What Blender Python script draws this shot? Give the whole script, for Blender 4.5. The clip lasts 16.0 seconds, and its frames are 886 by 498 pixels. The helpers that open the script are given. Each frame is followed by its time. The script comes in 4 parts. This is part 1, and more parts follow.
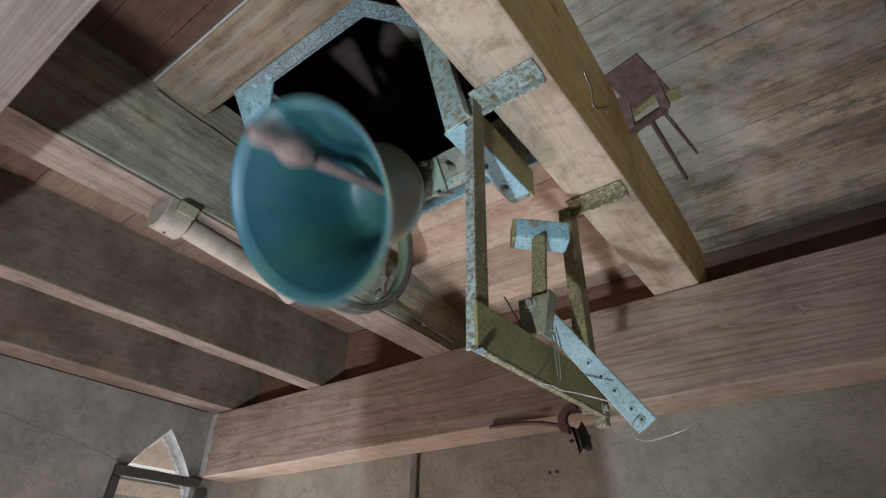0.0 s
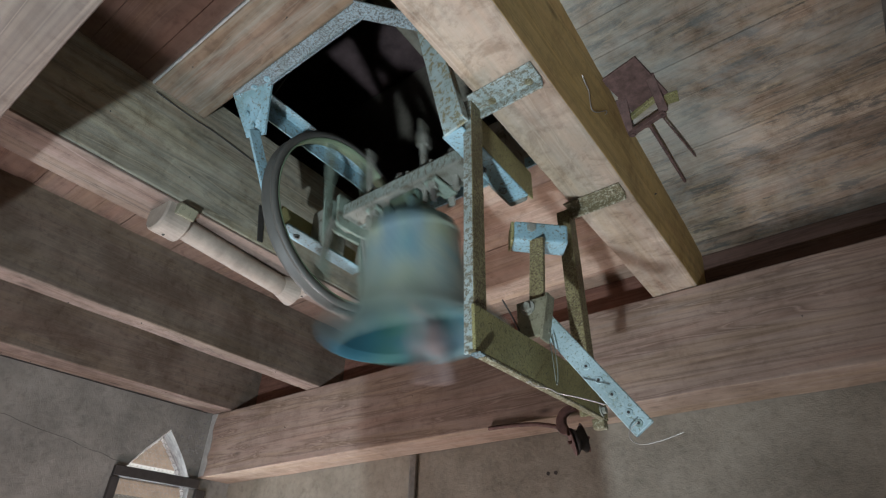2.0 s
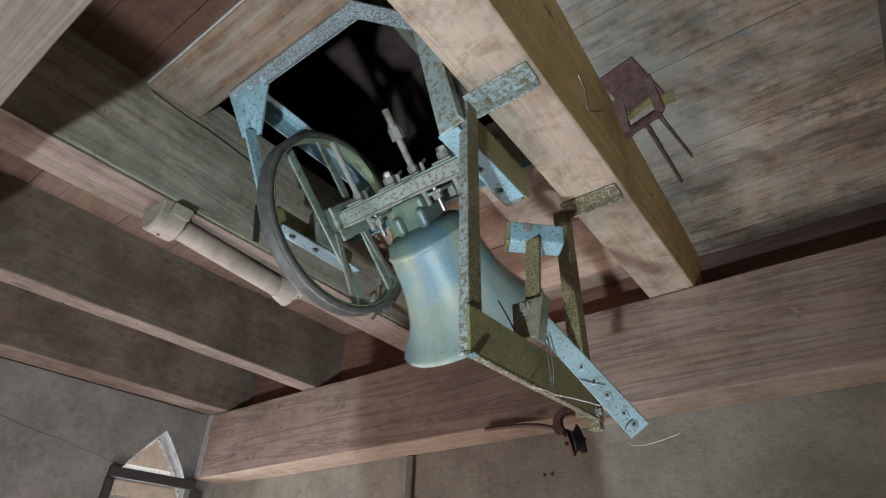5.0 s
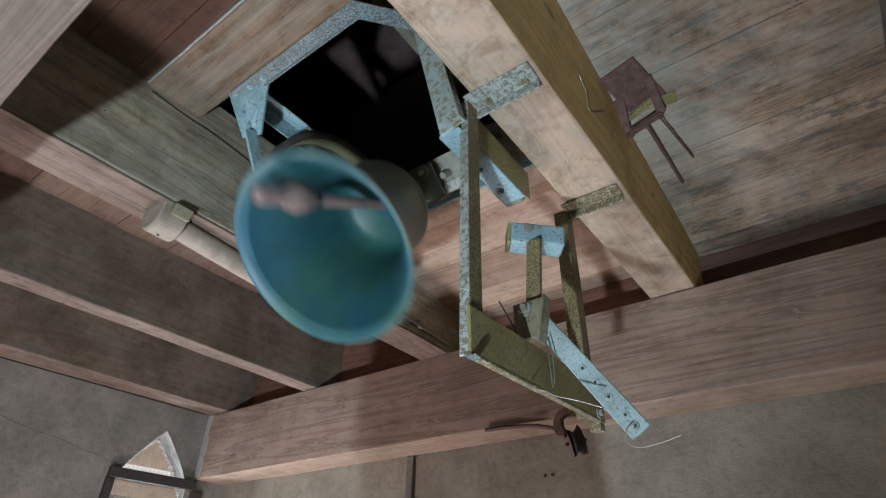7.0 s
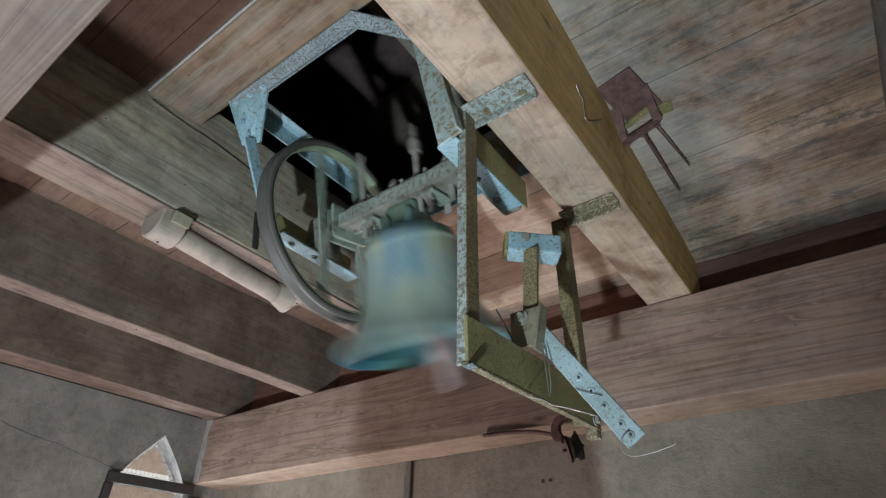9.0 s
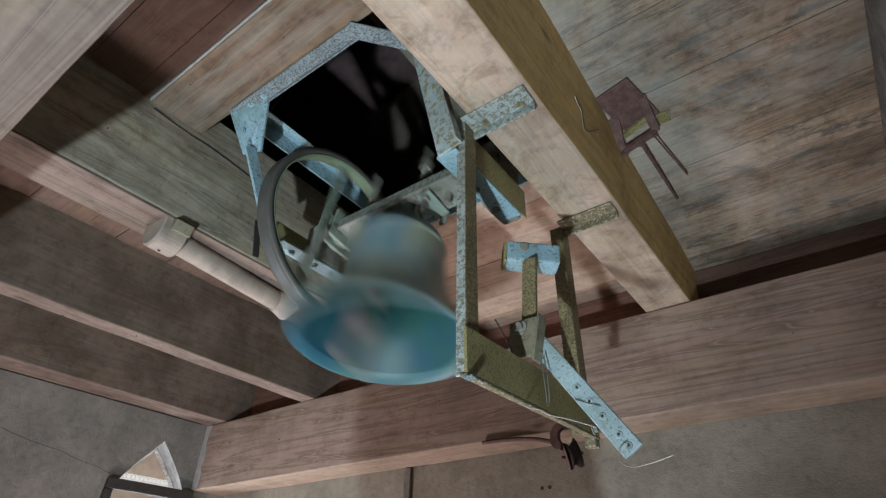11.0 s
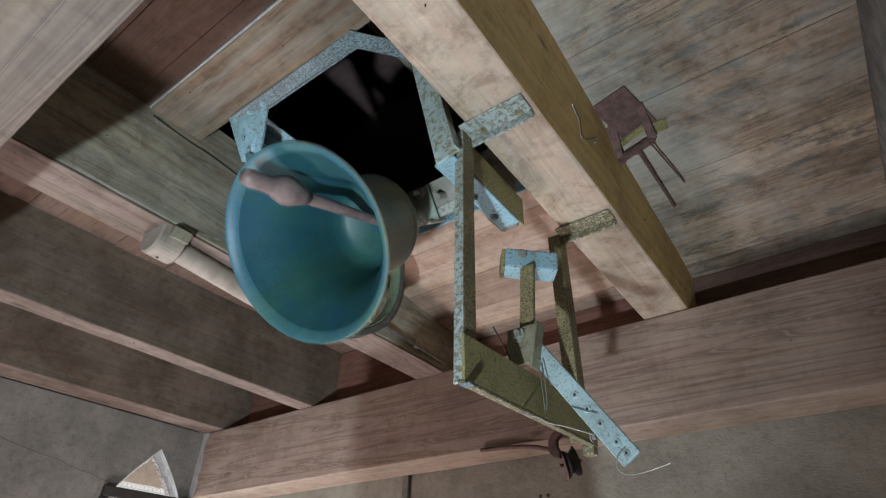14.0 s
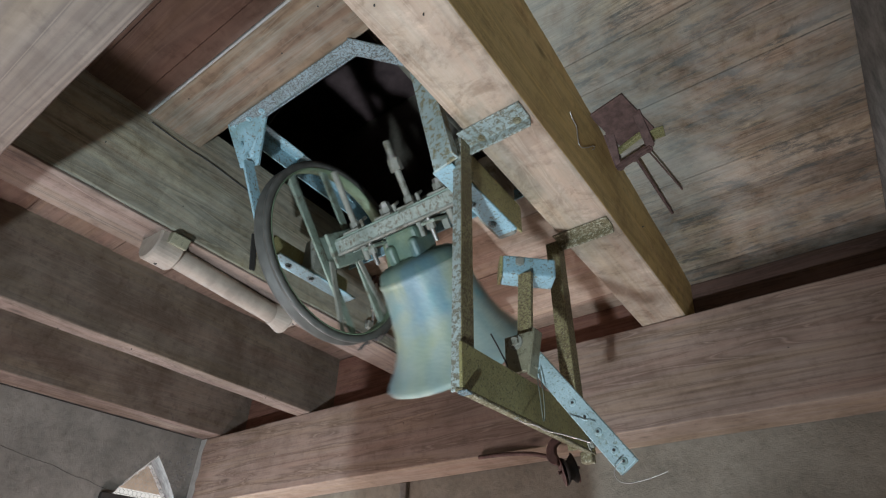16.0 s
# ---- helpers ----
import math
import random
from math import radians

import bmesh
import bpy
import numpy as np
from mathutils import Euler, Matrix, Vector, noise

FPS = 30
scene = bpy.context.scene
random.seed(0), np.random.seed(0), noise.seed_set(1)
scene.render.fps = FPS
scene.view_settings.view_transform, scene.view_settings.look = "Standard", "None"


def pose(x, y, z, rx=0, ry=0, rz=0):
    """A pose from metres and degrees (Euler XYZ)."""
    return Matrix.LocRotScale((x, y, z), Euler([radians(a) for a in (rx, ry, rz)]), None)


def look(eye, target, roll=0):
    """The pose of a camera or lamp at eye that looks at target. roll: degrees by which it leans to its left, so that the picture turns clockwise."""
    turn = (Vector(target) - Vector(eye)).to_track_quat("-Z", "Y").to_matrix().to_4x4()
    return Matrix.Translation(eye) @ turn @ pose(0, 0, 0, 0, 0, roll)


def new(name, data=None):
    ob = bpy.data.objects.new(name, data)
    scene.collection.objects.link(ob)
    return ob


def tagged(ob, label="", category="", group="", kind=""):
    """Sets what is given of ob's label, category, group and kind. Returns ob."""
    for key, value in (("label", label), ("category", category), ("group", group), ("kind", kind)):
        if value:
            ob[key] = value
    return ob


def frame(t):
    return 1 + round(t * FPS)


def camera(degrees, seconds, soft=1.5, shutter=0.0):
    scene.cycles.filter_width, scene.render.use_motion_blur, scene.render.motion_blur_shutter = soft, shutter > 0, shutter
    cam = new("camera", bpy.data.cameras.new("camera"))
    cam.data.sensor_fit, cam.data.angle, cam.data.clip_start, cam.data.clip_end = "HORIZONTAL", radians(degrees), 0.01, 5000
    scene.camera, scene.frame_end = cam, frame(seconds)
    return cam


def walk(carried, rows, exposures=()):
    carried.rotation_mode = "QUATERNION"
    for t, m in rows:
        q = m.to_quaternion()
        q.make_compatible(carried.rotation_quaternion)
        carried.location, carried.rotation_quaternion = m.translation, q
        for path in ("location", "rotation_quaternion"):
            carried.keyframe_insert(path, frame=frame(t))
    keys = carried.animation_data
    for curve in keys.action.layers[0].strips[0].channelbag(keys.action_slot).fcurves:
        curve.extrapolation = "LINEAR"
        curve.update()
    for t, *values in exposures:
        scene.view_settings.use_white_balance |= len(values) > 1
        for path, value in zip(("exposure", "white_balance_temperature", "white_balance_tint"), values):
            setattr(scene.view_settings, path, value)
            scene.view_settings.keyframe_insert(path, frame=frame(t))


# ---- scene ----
cam = camera(77.8, 16.0, soft=1.2, shutter=1.0)
PATH = [
    (0, (0.069, -0.052, 1.518), (-0.95, 1.28, 2.607), 1.3),
    (0.5, (0.071, -0.056, 1.523), (-0.95, 1.277, 2.609), 1.2),
    (1, (0.076, -0.058, 1.526), (-0.944, 1.276, 2.613), 1.3),
    (1.5, (0.076, -0.055, 1.525), (-0.944, 1.278, 2.612), 1.2),
    (2, (0.076, -0.056, 1.523), (-0.943, 1.278, 2.611), 1.3),
    (2.5, (0.077, -0.057, 1.524), (-0.94, 1.277, 2.611), 1.3),
    (3, (0.077, -0.06, 1.524), (-0.94, 1.275, 2.611), 1.2),
    (3.5, (0.078, -0.056, 1.524), (-0.939, 1.279, 2.611), 1.2),
    (4, (0.078, -0.052, 1.525), (-0.937, 1.284, 2.613), 1.2),
    (6.5, (0.077, -0.048, 1.524), (-0.934, 1.287, 2.616), 1.3),
    (7, (0.076, -0.048, 1.528), (-0.937, 1.288, 2.618), 1.3),
    (7.5, (0.08, -0.054, 1.528), (-0.932, 1.282, 2.62), 1.3),
    (8, (0.085, -0.064, 1.531), (-0.925, 1.272, 2.624), 1.3),
    (8.5, (0.086, -0.067, 1.532), (-0.921, 1.269, 2.628), 1.3),
    (9, (0.088, -0.06, 1.533), (-0.918, 1.273, 2.632), 1.3),
    (11.5, (0.1, -0.075, 1.542), (-0.899, 1.253, 2.656), 1.3),
    (12, (0.101, -0.063, 1.543), (-0.895, 1.263, 2.66), 1.3),
    (12.5, (0.1, -0.066, 1.541), (-0.895, 1.258, 2.662), 1.3),
    (13, (0.098, -0.071, 1.542), (-0.893, 1.254, 2.665), 1.2),
    (13.5, (0.099, -0.074, 1.54), (-0.89, 1.248, 2.669), 1.2),
    (14, (0.101, -0.075, 1.539), (-0.888, 1.245, 2.671), 1.3),
    (14.5, (0.102, -0.076, 1.541), (-0.884, 1.242, 2.677), 1.3),
    (15, (0.103, -0.078, 1.54), (-0.88, 1.238, 2.681), 1.3),
    (15.5, (0.104, -0.078, 1.541), (-0.879, 1.236, 2.685), 1.3),
    (16, (0.105, -0.077, 1.542), (-0.874, 1.236, 2.689), 1.3),
]
walk(cam, [(t, look(eye, target, roll)) for t, eye, target, roll in PATH])

# ---- world, lamps, exposure ----
world = bpy.data.worlds.new("world")
scene.world = world
world.use_nodes = True
wn = world.node_tree.nodes
sky = wn.new("ShaderNodeTexSky")
sky.sky_type, sky.sun_disc = "NISHITA", False
sky.sun_elevation, sky.sun_rotation = radians(40), radians(122)
world.node_tree.links.new(sky.outputs[0], wn["Background"].inputs[0])
wn["Background"].inputs[1].default_value = 0.12


def lamp(name, kind, energy, colour, m, size):
    data = bpy.data.lights.new(name, kind)
    data.energy, data.color = energy, colour
    if kind == "AREA":
        data.shape, data.size = "DISK", size
    else:
        data.shadow_soft_size = size
    ob = new(name, data)
    ob.matrix_world = m
    return ob


work_lamp = lamp("work_lamp", "SPOT", 315, (0.865, 1.0, 1.11), look((-0.06, -0.85, 0.1), (-1.38, 1.08, 2.62)), 0.045)
work_lamp.data.spot_size, work_lamp.data.spot_blend = radians(75), 1.0
side_lamp = lamp("side_lamp", "POINT", 115, (0.98, 0.865, 0.905), pose(-2.36, 0.95, 0.3), 0.3)
window_light = lamp("window_light", "AREA", 16, (0.82, 0.92, 1.0), look((-3.53, 1.81, 1.52), (-1.0, 1.2, 1.9)), 0.4)
sun = lamp("sun", "SUN", 3.0, (1.0, 0.94, 0.85), look((8, -5, 8), (0, 0, 0)), 0)
sun.data.angle = radians(0.5)

# ---- materials ----


def shader(name):
    m = bpy.data.materials.new(name)
    m.use_nodes = True
    return m, m.node_tree.nodes, m.node_tree.links, m.node_tree.nodes["Principled BSDF"]


def node(nodes, kind, **values):
    n = nodes.new(kind)
    for k, v in values.items():
        n.inputs[k.replace("_", " ")].default_value = v
    return n


def ramp(nodes, links, source, stops):
    r = nodes.new("ShaderNodeValToRGB")
    while len(r.color_ramp.elements) < len(stops):
        r.color_ramp.elements.new(0.5)
    for e, (p, c) in zip(r.color_ramp.elements, stops):
        e.position, e.color = p, (*c, 1)
    links.new(source, r.inputs[0])
    return r.outputs[0]


def mix(nodes, links, a, b, fac, mode="MIX"):
    n = nodes.new("ShaderNodeMix")
    n.data_type, n.blend_type = "RGBA", mode
    for value, socket in ((fac, n.inputs[0]), (a, n.inputs[6]), (b, n.inputs[7])):
        if isinstance(value, bpy.types.NodeSocket):
            links.new(value, socket)
        else:
            socket.default_value = value if isinstance(value, float) else (*value, 1)
    return n.outputs[2]


def bump(nodes, links, height, bsdf, strength, distance=0.01):
    b = nodes.new("ShaderNodeBump")
    b.inputs["Strength"].default_value, b.inputs["Distance"].default_value = strength, distance
    links.new(height, b.inputs["Height"])
    links.new(b.outputs[0], bsdf.inputs["Normal"])


def spaced(nodes, links, scale, island=False):
    """Object coordinates, moved by the piece's own random number and stretched."""
    tc = nodes.new("ShaderNodeTexCoord")
    add = nodes.new("ShaderNodeVectorMath")
    add.operation = "ADD"
    links.new(tc.outputs["Object"], add.inputs[0])
    mul = nodes.new("ShaderNodeMath")
    mul.operation = "MULTIPLY"
    mul.inputs[1].default_value = 37.0
    rnd = nodes.new("ShaderNodeNewGeometry").outputs["Random Per Island"] if island else nodes.new("ShaderNodeObjectInfo").outputs["Random"]
    links.new(rnd, mul.inputs[0])
    links.new(mul.outputs[0], add.inputs[1])
    mp = nodes.new("ShaderNodeMapping")
    mp.inputs["Scale"].default_value = scale
    links.new(add.outputs[0], mp.inputs[0])
    return mp.outputs[0], rnd, tc.outputs["Object"]


def wood(name, axis, dark, light, grain=1.0, rough=0.75, island=False, blotch=0.5, worn=0.0, fibres=0.5, rings=1.0, mottle=0.0, mould=0.0, across=""):
    """Sawn timber with the grain along one axis, knots, stains and a little relief."""
    m, ns, ls, bsdf = shader(name)
    along = [14.0 * grain] * 3
    along["xyz".index(axis)] = 0.9 * grain
    v, rnd, plain = spaced(ns, ls, along, island)
    warp = node(ns, "ShaderNodeTexNoise", Scale=1.2, Detail=3.0, Roughness=0.55, Distortion=0.6)
    ls.new(v, warp.inputs["Vector"])
    count = ns.new("ShaderNodeMath")
    count.operation = "MULTIPLY"
    count.inputs[1].default_value = 6.0
    ls.new(warp.outputs[0], count.inputs[0])
    frac = ns.new("ShaderNodeMath")
    frac.operation = "PINGPONG"
    frac.inputs[1].default_value = 0.5
    ls.new(count.outputs[0], frac.inputs[0])
    fine_scale = [150.0] * 3
    fine_scale["xyz".index(axis)] = 9.0
    v2, _, _ = spaced(ns, ls, fine_scale, island)
    fine = node(ns, "ShaderNodeTexNoise", Scale=1.0, Detail=4.0, Roughness=0.6)
    ls.new(v2, fine.inputs["Vector"])
    big = node(ns, "ShaderNodeTexNoise", Scale=3.2, Detail=5.0, Roughness=0.6)
    ls.new(plain, big.inputs["Vector"])
    mid = tuple((a + b) / 2 for a, b in zip(dark, light))
    soft = tuple(0.5 * a + 0.5 * b for a, b in zip(mid, light))
    line = tuple((1 - rings) * c + rings * (0.45 * a + 0.55 * b) for a, b, c in zip(mid, dark, soft))
    base = ramp(ns, ls, frac.outputs[0], [(0.0, light), (0.3, tuple(0.5 * a + 0.5 * b for a, b in zip(mid, light))), (0.44, line), (0.5, light)])
    hue = node(ns, "ShaderNodeTexNoise", Scale=1.7, Detail=3.0, Roughness=0.5)
    ls.new(v, hue.inputs["Vector"])
    hues = ramp(ns, ls, hue.outputs[0], [(0.32, (1.08, 0.93, 0.88)), (0.5, (1, 1, 1)), (0.62, (1.06, 1.0, 0.84)), (0.75, (0.9, 1.0, 1.02))])
    base = mix(ns, ls, base, hues, 0.5, "MULTIPLY")
    fibre = ramp(ns, ls, fine.outputs[0], [(0.3, (0.7, 0.68, 0.66)), (0.6, (1, 1, 1))])
    col = mix(ns, ls, base, fibre, fibres, "MULTIPLY")
    stain = ramp(ns, ls, big.outputs[0], [(0.35, (0.5, 0.46, 0.42)), (0.55, (1, 1, 1)), (0.75, (1.12, 1.08, 1.02))])
    col = mix(ns, ls, col, stain, blotch, "MULTIPLY")
    # knots
    ks = [5.0] * 3
    ks["xyz".index(axis)] = 1.9
    if across:
        ks["xyz".index(across)] = 0.0
    v3, _, _ = spaced(ns, ls, ks, island)
    vor = node(ns, "ShaderNodeTexVoronoi", Scale=1.0, Randomness=1.0)
    ls.new(v3, vor.inputs["Vector"])
    knot = ramp(ns, ls, vor.outputs["Distance"], [(0.0, (0.9, 0.9, 0.9)), (0.035, (0.6, 0.6, 0.6)), (0.085, (0, 0, 0))])
    col = mix(ns, ls, col, tuple(0.45 * c for c in dark), knot)
    tone = ramp(ns, ls, rnd, [(0.0, (0.60, 0.58, 0.57)), (0.3, (0.95, 0.95, 0.95)), (0.6, (1.05, 1.03, 0.98)), (0.85, (0.78, 0.74, 0.70)), (1.0, (0.95, 0.92, 0.86))])
    col = mix(ns, ls, col, tone, 1.0 if island else 0.4, "MULTIPLY")
    spots = node(ns, "ShaderNodeTexNoise", Scale=26.0, Detail=6.0, Roughness=0.7)
    ls.new(plain, spots.inputs["Vector"])
    dirt = ramp(ns, ls, spots.outputs[0], [(0.33, (0.55, 0.52, 0.5)), (0.47, (1, 1, 1)), (0.7, (1.1, 1.09, 1.07))])
    col = mix(ns, ls, col, dirt, 0.55 * blotch + 0.1, "MULTIPLY")
    if mottle:
        mo = node(ns, "ShaderNodeTexNoise", Scale=8.0, Detail=9.0, Roughness=0.74, Distortion=0.7)
        ls.new(plain, mo.inputs["Vector"])
        f = ramp(ns, ls, mo.outputs[0], [(0.36, (0.62, 0.57, 0.52)), (0.47, (0.97, 0.95, 0.92)), (0.56, (1.0, 1.0, 1.0)), (0.66, (1.28, 1.28, 1.26))])
        col = mix(ns, ls, col, f, mottle, "MULTIPLY")
    if mould:
        ms = [30.0] * 3
        ms["xyz".index(axis)] = 8.0
        if across:
            ms["xyz".index(across)] = 0.0
        v4, _, _ = spaced(ns, ls, ms, island)
        mn = node(ns, "ShaderNodeTexNoise", Scale=0.7, Detail=9.0, Roughness=0.78, Distortion=0.4)
        ls.new(v4, mn.inputs["Vector"])
        f = ramp(ns, ls, mn.outputs[0], [(0.36, (0.9 * mould,) * 3), (0.43, (0.6 * mould,) * 3), (0.465, (0.12 * mould,) * 3), (0.5, (0, 0, 0))])
        col = mix(ns, ls, col, (0.10, 0.105, 0.10), f)
        eyes = node(ns, "ShaderNodeTexVoronoi", Scale=0.2, Randomness=1.0)
        ls.new(v4, eyes.inputs["Vector"])
        f = ramp(ns, ls, eyes.outputs["Distance"], [(0.04, (0.95 * mould,) * 3), (0.09, (0.7 * mould,) * 3), (0.12, (0.25 * mould,) * 3), (0.24, (0, 0, 0))])
        col = mix(ns, ls, col, (0.10, 0.075, 0.055), f)
        f = ramp(ns, ls, mn.outputs[0], [(0.565, (0, 0, 0)), (0.58, (0.5 * mould,) * 3), (0.68, (0.2 * mould,) * 3)])
        col = mix(ns, ls, col, (0.36, 0.25, 0.18), f)
        mp2 = node(ns, "ShaderNodeTexNoise", Scale=1.1, Detail=8.0, Roughness=0.7, Distortion=0.5)
        ls.new(plain, mp2.inputs["Vector"])
        f = ramp(ns, ls, mp2.outputs[0], [(0.48, (0, 0, 0)), (0.6, (0.55 * mould,) * 3)])
        col = mix(ns, ls, col, (0.47, 0.475, 0.43), f)
    if worn:
        w = node(ns, "ShaderNodeTexNoise", Scale=7.0, Detail=6.0, Roughness=0.7)
        ls.new(v, w.inputs["Vector"])
        f = ramp(ns, ls, w.outputs[0], [(0.45, (0, 0, 0)), (0.7, (worn, worn, worn))])
        col = mix(ns, ls, col, (0.34, 0.36, 0.31), f)
    ls.new(col, bsdf.inputs["Base Color"])
    bsdf.inputs["Roughness"].default_value = rough
    bsdf.inputs["Specular IOR Level"].default_value = 0.25
    h = mix(ns, ls, frac.outputs[0], fine.outputs[0], 0.6)
    bump(ns, ls, h, bsdf, 0.35, 0.004)
    return m


def painted(name, paint, rust, amount, metallic=0.0, rough=0.55, speckle=(0.7, 0.72, 0.66), speck=0.3, fine=1.0):
    """Old paint over iron: bare rust patches, pale flecks and a pitted surface."""
    m, ns, ls, bsdf = shader(name)
    v, rnd, plain = spaced(ns, ls, (1, 1, 1))
    n1 = node(ns, "ShaderNodeTexNoise", Scale=16.0 * fine, Detail=8.0, Roughness=0.72)
    ls.new(v, n1.inputs["Vector"])
    n2 = node(ns, "ShaderNodeTexNoise", Scale=320.0, Detail=3.0, Roughness=0.6)
    ls.new(v, n2.inputs["Vector"])
    n3 = node(ns, "ShaderNodeTexNoise", Scale=8.0, Detail=5.0, Roughness=0.65)
    ls.new(v, n3.inputs["Vector"])
    tint = ramp(ns, ls, n3.outputs[0], [(0.3, (0.58 * paint[0], 0.60 * paint[1], 0.52 * paint[2])), (0.5, paint), (0.7, tuple(min(1, 1.28 * c) for c in paint))])
    patch = ramp(ns, ls, n1.outputs[0], [(0.62 - 0.3 * amount - 0.05, (1, 1, 1)), (0.62 - 0.3 * amount + 0.05, (0, 0, 0))])
    brown = ramp(ns, ls, n2.outputs[0], [(0.35, tuple(0.5 * c for c in rust)), (0.65, rust)])
    inv = ns.new("ShaderNodeInvert")
    ls.new(patch, inv.inputs["Color"])
    col = mix(ns, ls, tint, brown, inv.outputs[0] if amount > 0.5 else patch)
    if amount > 0.5:
        col = mix(ns, ls, brown, tint, patch)
    else:
        bare = ramp(ns, ls, n1.outputs[0], [(0.36 + 0.3 * amount - 0.04, (1, 1, 1)), (0.36 + 0.3 * amount + 0.04, (0, 0, 0))])
        col = mix(ns, ls, tint, brown, bare)
    fleck = ramp(ns, ls, n2.outputs[0], [(0.6, (0, 0, 0)), (0.72, (speck, speck, speck))])
    col = mix(ns, ls, col, speckle, fleck)
    ls.new(col, bsdf.inputs["Base Color"])
    bsdf.inputs["Metallic"].default_value = metallic
    bsdf.inputs["Roughness"].default_value = rough
    h = mix(ns, ls, n1.outputs[0], n2.outputs[0], 0.5)
    bump(ns, ls, h, bsdf, 0.5, 0.004)
    return m


def patina(name, base, rough=0.4):
    """Weathered bronze: blue-green ground with ochre bloom, blue stains and chalky runs down from the shoulder."""
    m, ns, ls, bsdf = shader(name)
    tc = ns.new("ShaderNodeTexCoord").outputs["Object"]
    n1 = node(ns, "ShaderNodeTexNoise", Scale=4.2, Detail=4.0, Roughness=0.55, Distortion=0.5)
    n2 = node(ns, "ShaderNodeTexNoise", Scale=6.5, Detail=5.0, Roughness=0.6, Distortion=0.8)
    n3 = node(ns, "ShaderNodeTexNoise", Scale=120.0, Detail=5.0, Roughness=0.7)
    mp = ns.new("ShaderNodeMapping")
    mp.inputs["Scale"].default_value = (16, 16, 2.2)
    mp.inputs["Location"].default_value = (3.1, 1.7, 0.4)
    ls.new(tc, mp.inputs[0])
    n4 = node(ns, "ShaderNodeTexNoise", Scale=1.0, Detail=6.0, Roughness=0.65)
    ls.new(mp.outputs[0], n4.inputs["Vector"])
    ls.new(tc, n1.inputs["Vector"])
    ls.new(mp.outputs[0], n2.inputs["Vector"])
    n2.inputs["Scale"].default_value = 0.4
    ls.new(tc, n3.inputs["Vector"])
    r, g, b = base
    col = ramp(ns, ls, n1.outputs[0], [(0.34, (0.55 * r, 0.85 * g, 0.98 * b)), (0.47, base), (0.58, (1.12 * r, 1.04 * g, 0.85 * b)), (0.7, (1.32 * r, 1.1 * g, 0.74 * b))])
    runs = ramp(ns, ls, n4.outputs[0], [(0.38, (0.62, 0.74, 0.78)), (0.52, (1, 1, 1)), (0.66, (1.35, 1.25, 1.25))])
    col = mix(ns, ls, col, runs, 0.45, "MULTIPLY")
    blue = ramp(ns, ls, n2.outputs[0], [(0.5, (0, 0, 0)), (0.66, (0.7, 0.7, 0.7))])
    col = mix(ns, ls, col, (0.7 * r, 0.85 * g, 1.15 * b), blue)
    grain = ramp(ns, ls, n3.outputs[0], [(0.35, (0.8, 0.82, 0.82)), (0.55, (1, 1, 1)), (0.7, (1.15, 1.14, 1.1))])
    col = mix(ns, ls, col, grain, 0.7, "MULTIPLY")
    ls.new(col, bsdf.inputs["Base Color"])
    bsdf.inputs["Roughness"].default_value = rough
    bump(ns, ls, n3.outputs[0], bsdf, 0.25, 0.003)
    return m


def plaster(name, light, dark, scale=1.0):
    m, ns, ls, bsdf = shader(name)
    v, rnd, plain = spaced(ns, ls, (1, 1, 1))
    n1 = node(ns, "ShaderNodeTexNoise", Scale=2.3 * scale, Detail=7.0, Roughness=0.65)
    n2 = node(ns, "ShaderNodeTexNoise", Scale=22.0 * scale, Detail=6.0, Roughness=0.7)
    n3 = node(ns, "ShaderNodeTexNoise", Scale=240.0, Detail=2.0)
    for n in (n1, n2, n3):
        ls.new(v, n.inputs["Vector"])
    col = ramp(ns, ls, n1.outputs[0], [(0.3, dark), (0.7, light)])
    spots = ramp(ns, ls, n2.outputs[0], [(0.3, (0.6, 0.6, 0.6)), (0.5, (1, 1, 1)), (0.75, (1.15, 1.13, 1.1))])
    col = mix(ns, ls, col, spots, 0.5, "MULTIPLY")
    n4 = node(ns, "ShaderNodeTexNoise", Scale=7.0 * scale, Detail=8.0, Roughness=0.75, Distortion=0.8)
    ls.new(v, n4.inputs["Vector"])
    patches = ramp(ns, ls, n4.outputs[0], [(0.36, (0.82, 0.81, 0.8)), (0.45, (1, 1, 1)), (0.6, (1, 1, 1)), (0.68, (1.14, 1.12, 1.1))])
    col = mix(ns, ls, col, patches, 0.8, "MULTIPLY")
    ls.new(col, bsdf.inputs["Base Color"])
    bsdf.inputs["Roughness"].default_value = 0.92
    bsdf.inputs["Specular IOR Level"].default_value = 0.15
    h = mix(ns, ls, n2.outputs[0], n3.outputs[0], 0.35)
    bump(ns, ls, h, bsdf, 0.55, 0.01)
    return m


def plain(name, colour, rough=0.6, metallic=0.0, vary=0.25, scale=30.0):
    m, ns, ls, bsdf = shader(name)
    v, rnd, p = spaced(ns, ls, (1, 1, 1))
    n1 = node(ns, "ShaderNodeTexNoise", Scale=scale, Detail=6.0, Roughness=0.65)
    ls.new(v, n1.inputs["Vector"])
    col = ramp(ns, ls, n1.outputs[0], [(0.3, tuple((1 - vary) * c for c in colour)), (0.7, tuple(min(1, (1 + vary) * c) for c in colour))])
    ls.new(col, bsdf.inputs["Base Color"])
    bsdf.inputs["Roughness"].default_value, bsdf.inputs["Metallic"].default_value = rough, metallic
    bump(ns, ls, n1.outputs[0], bsdf, 0.25, 0.003)
    return m


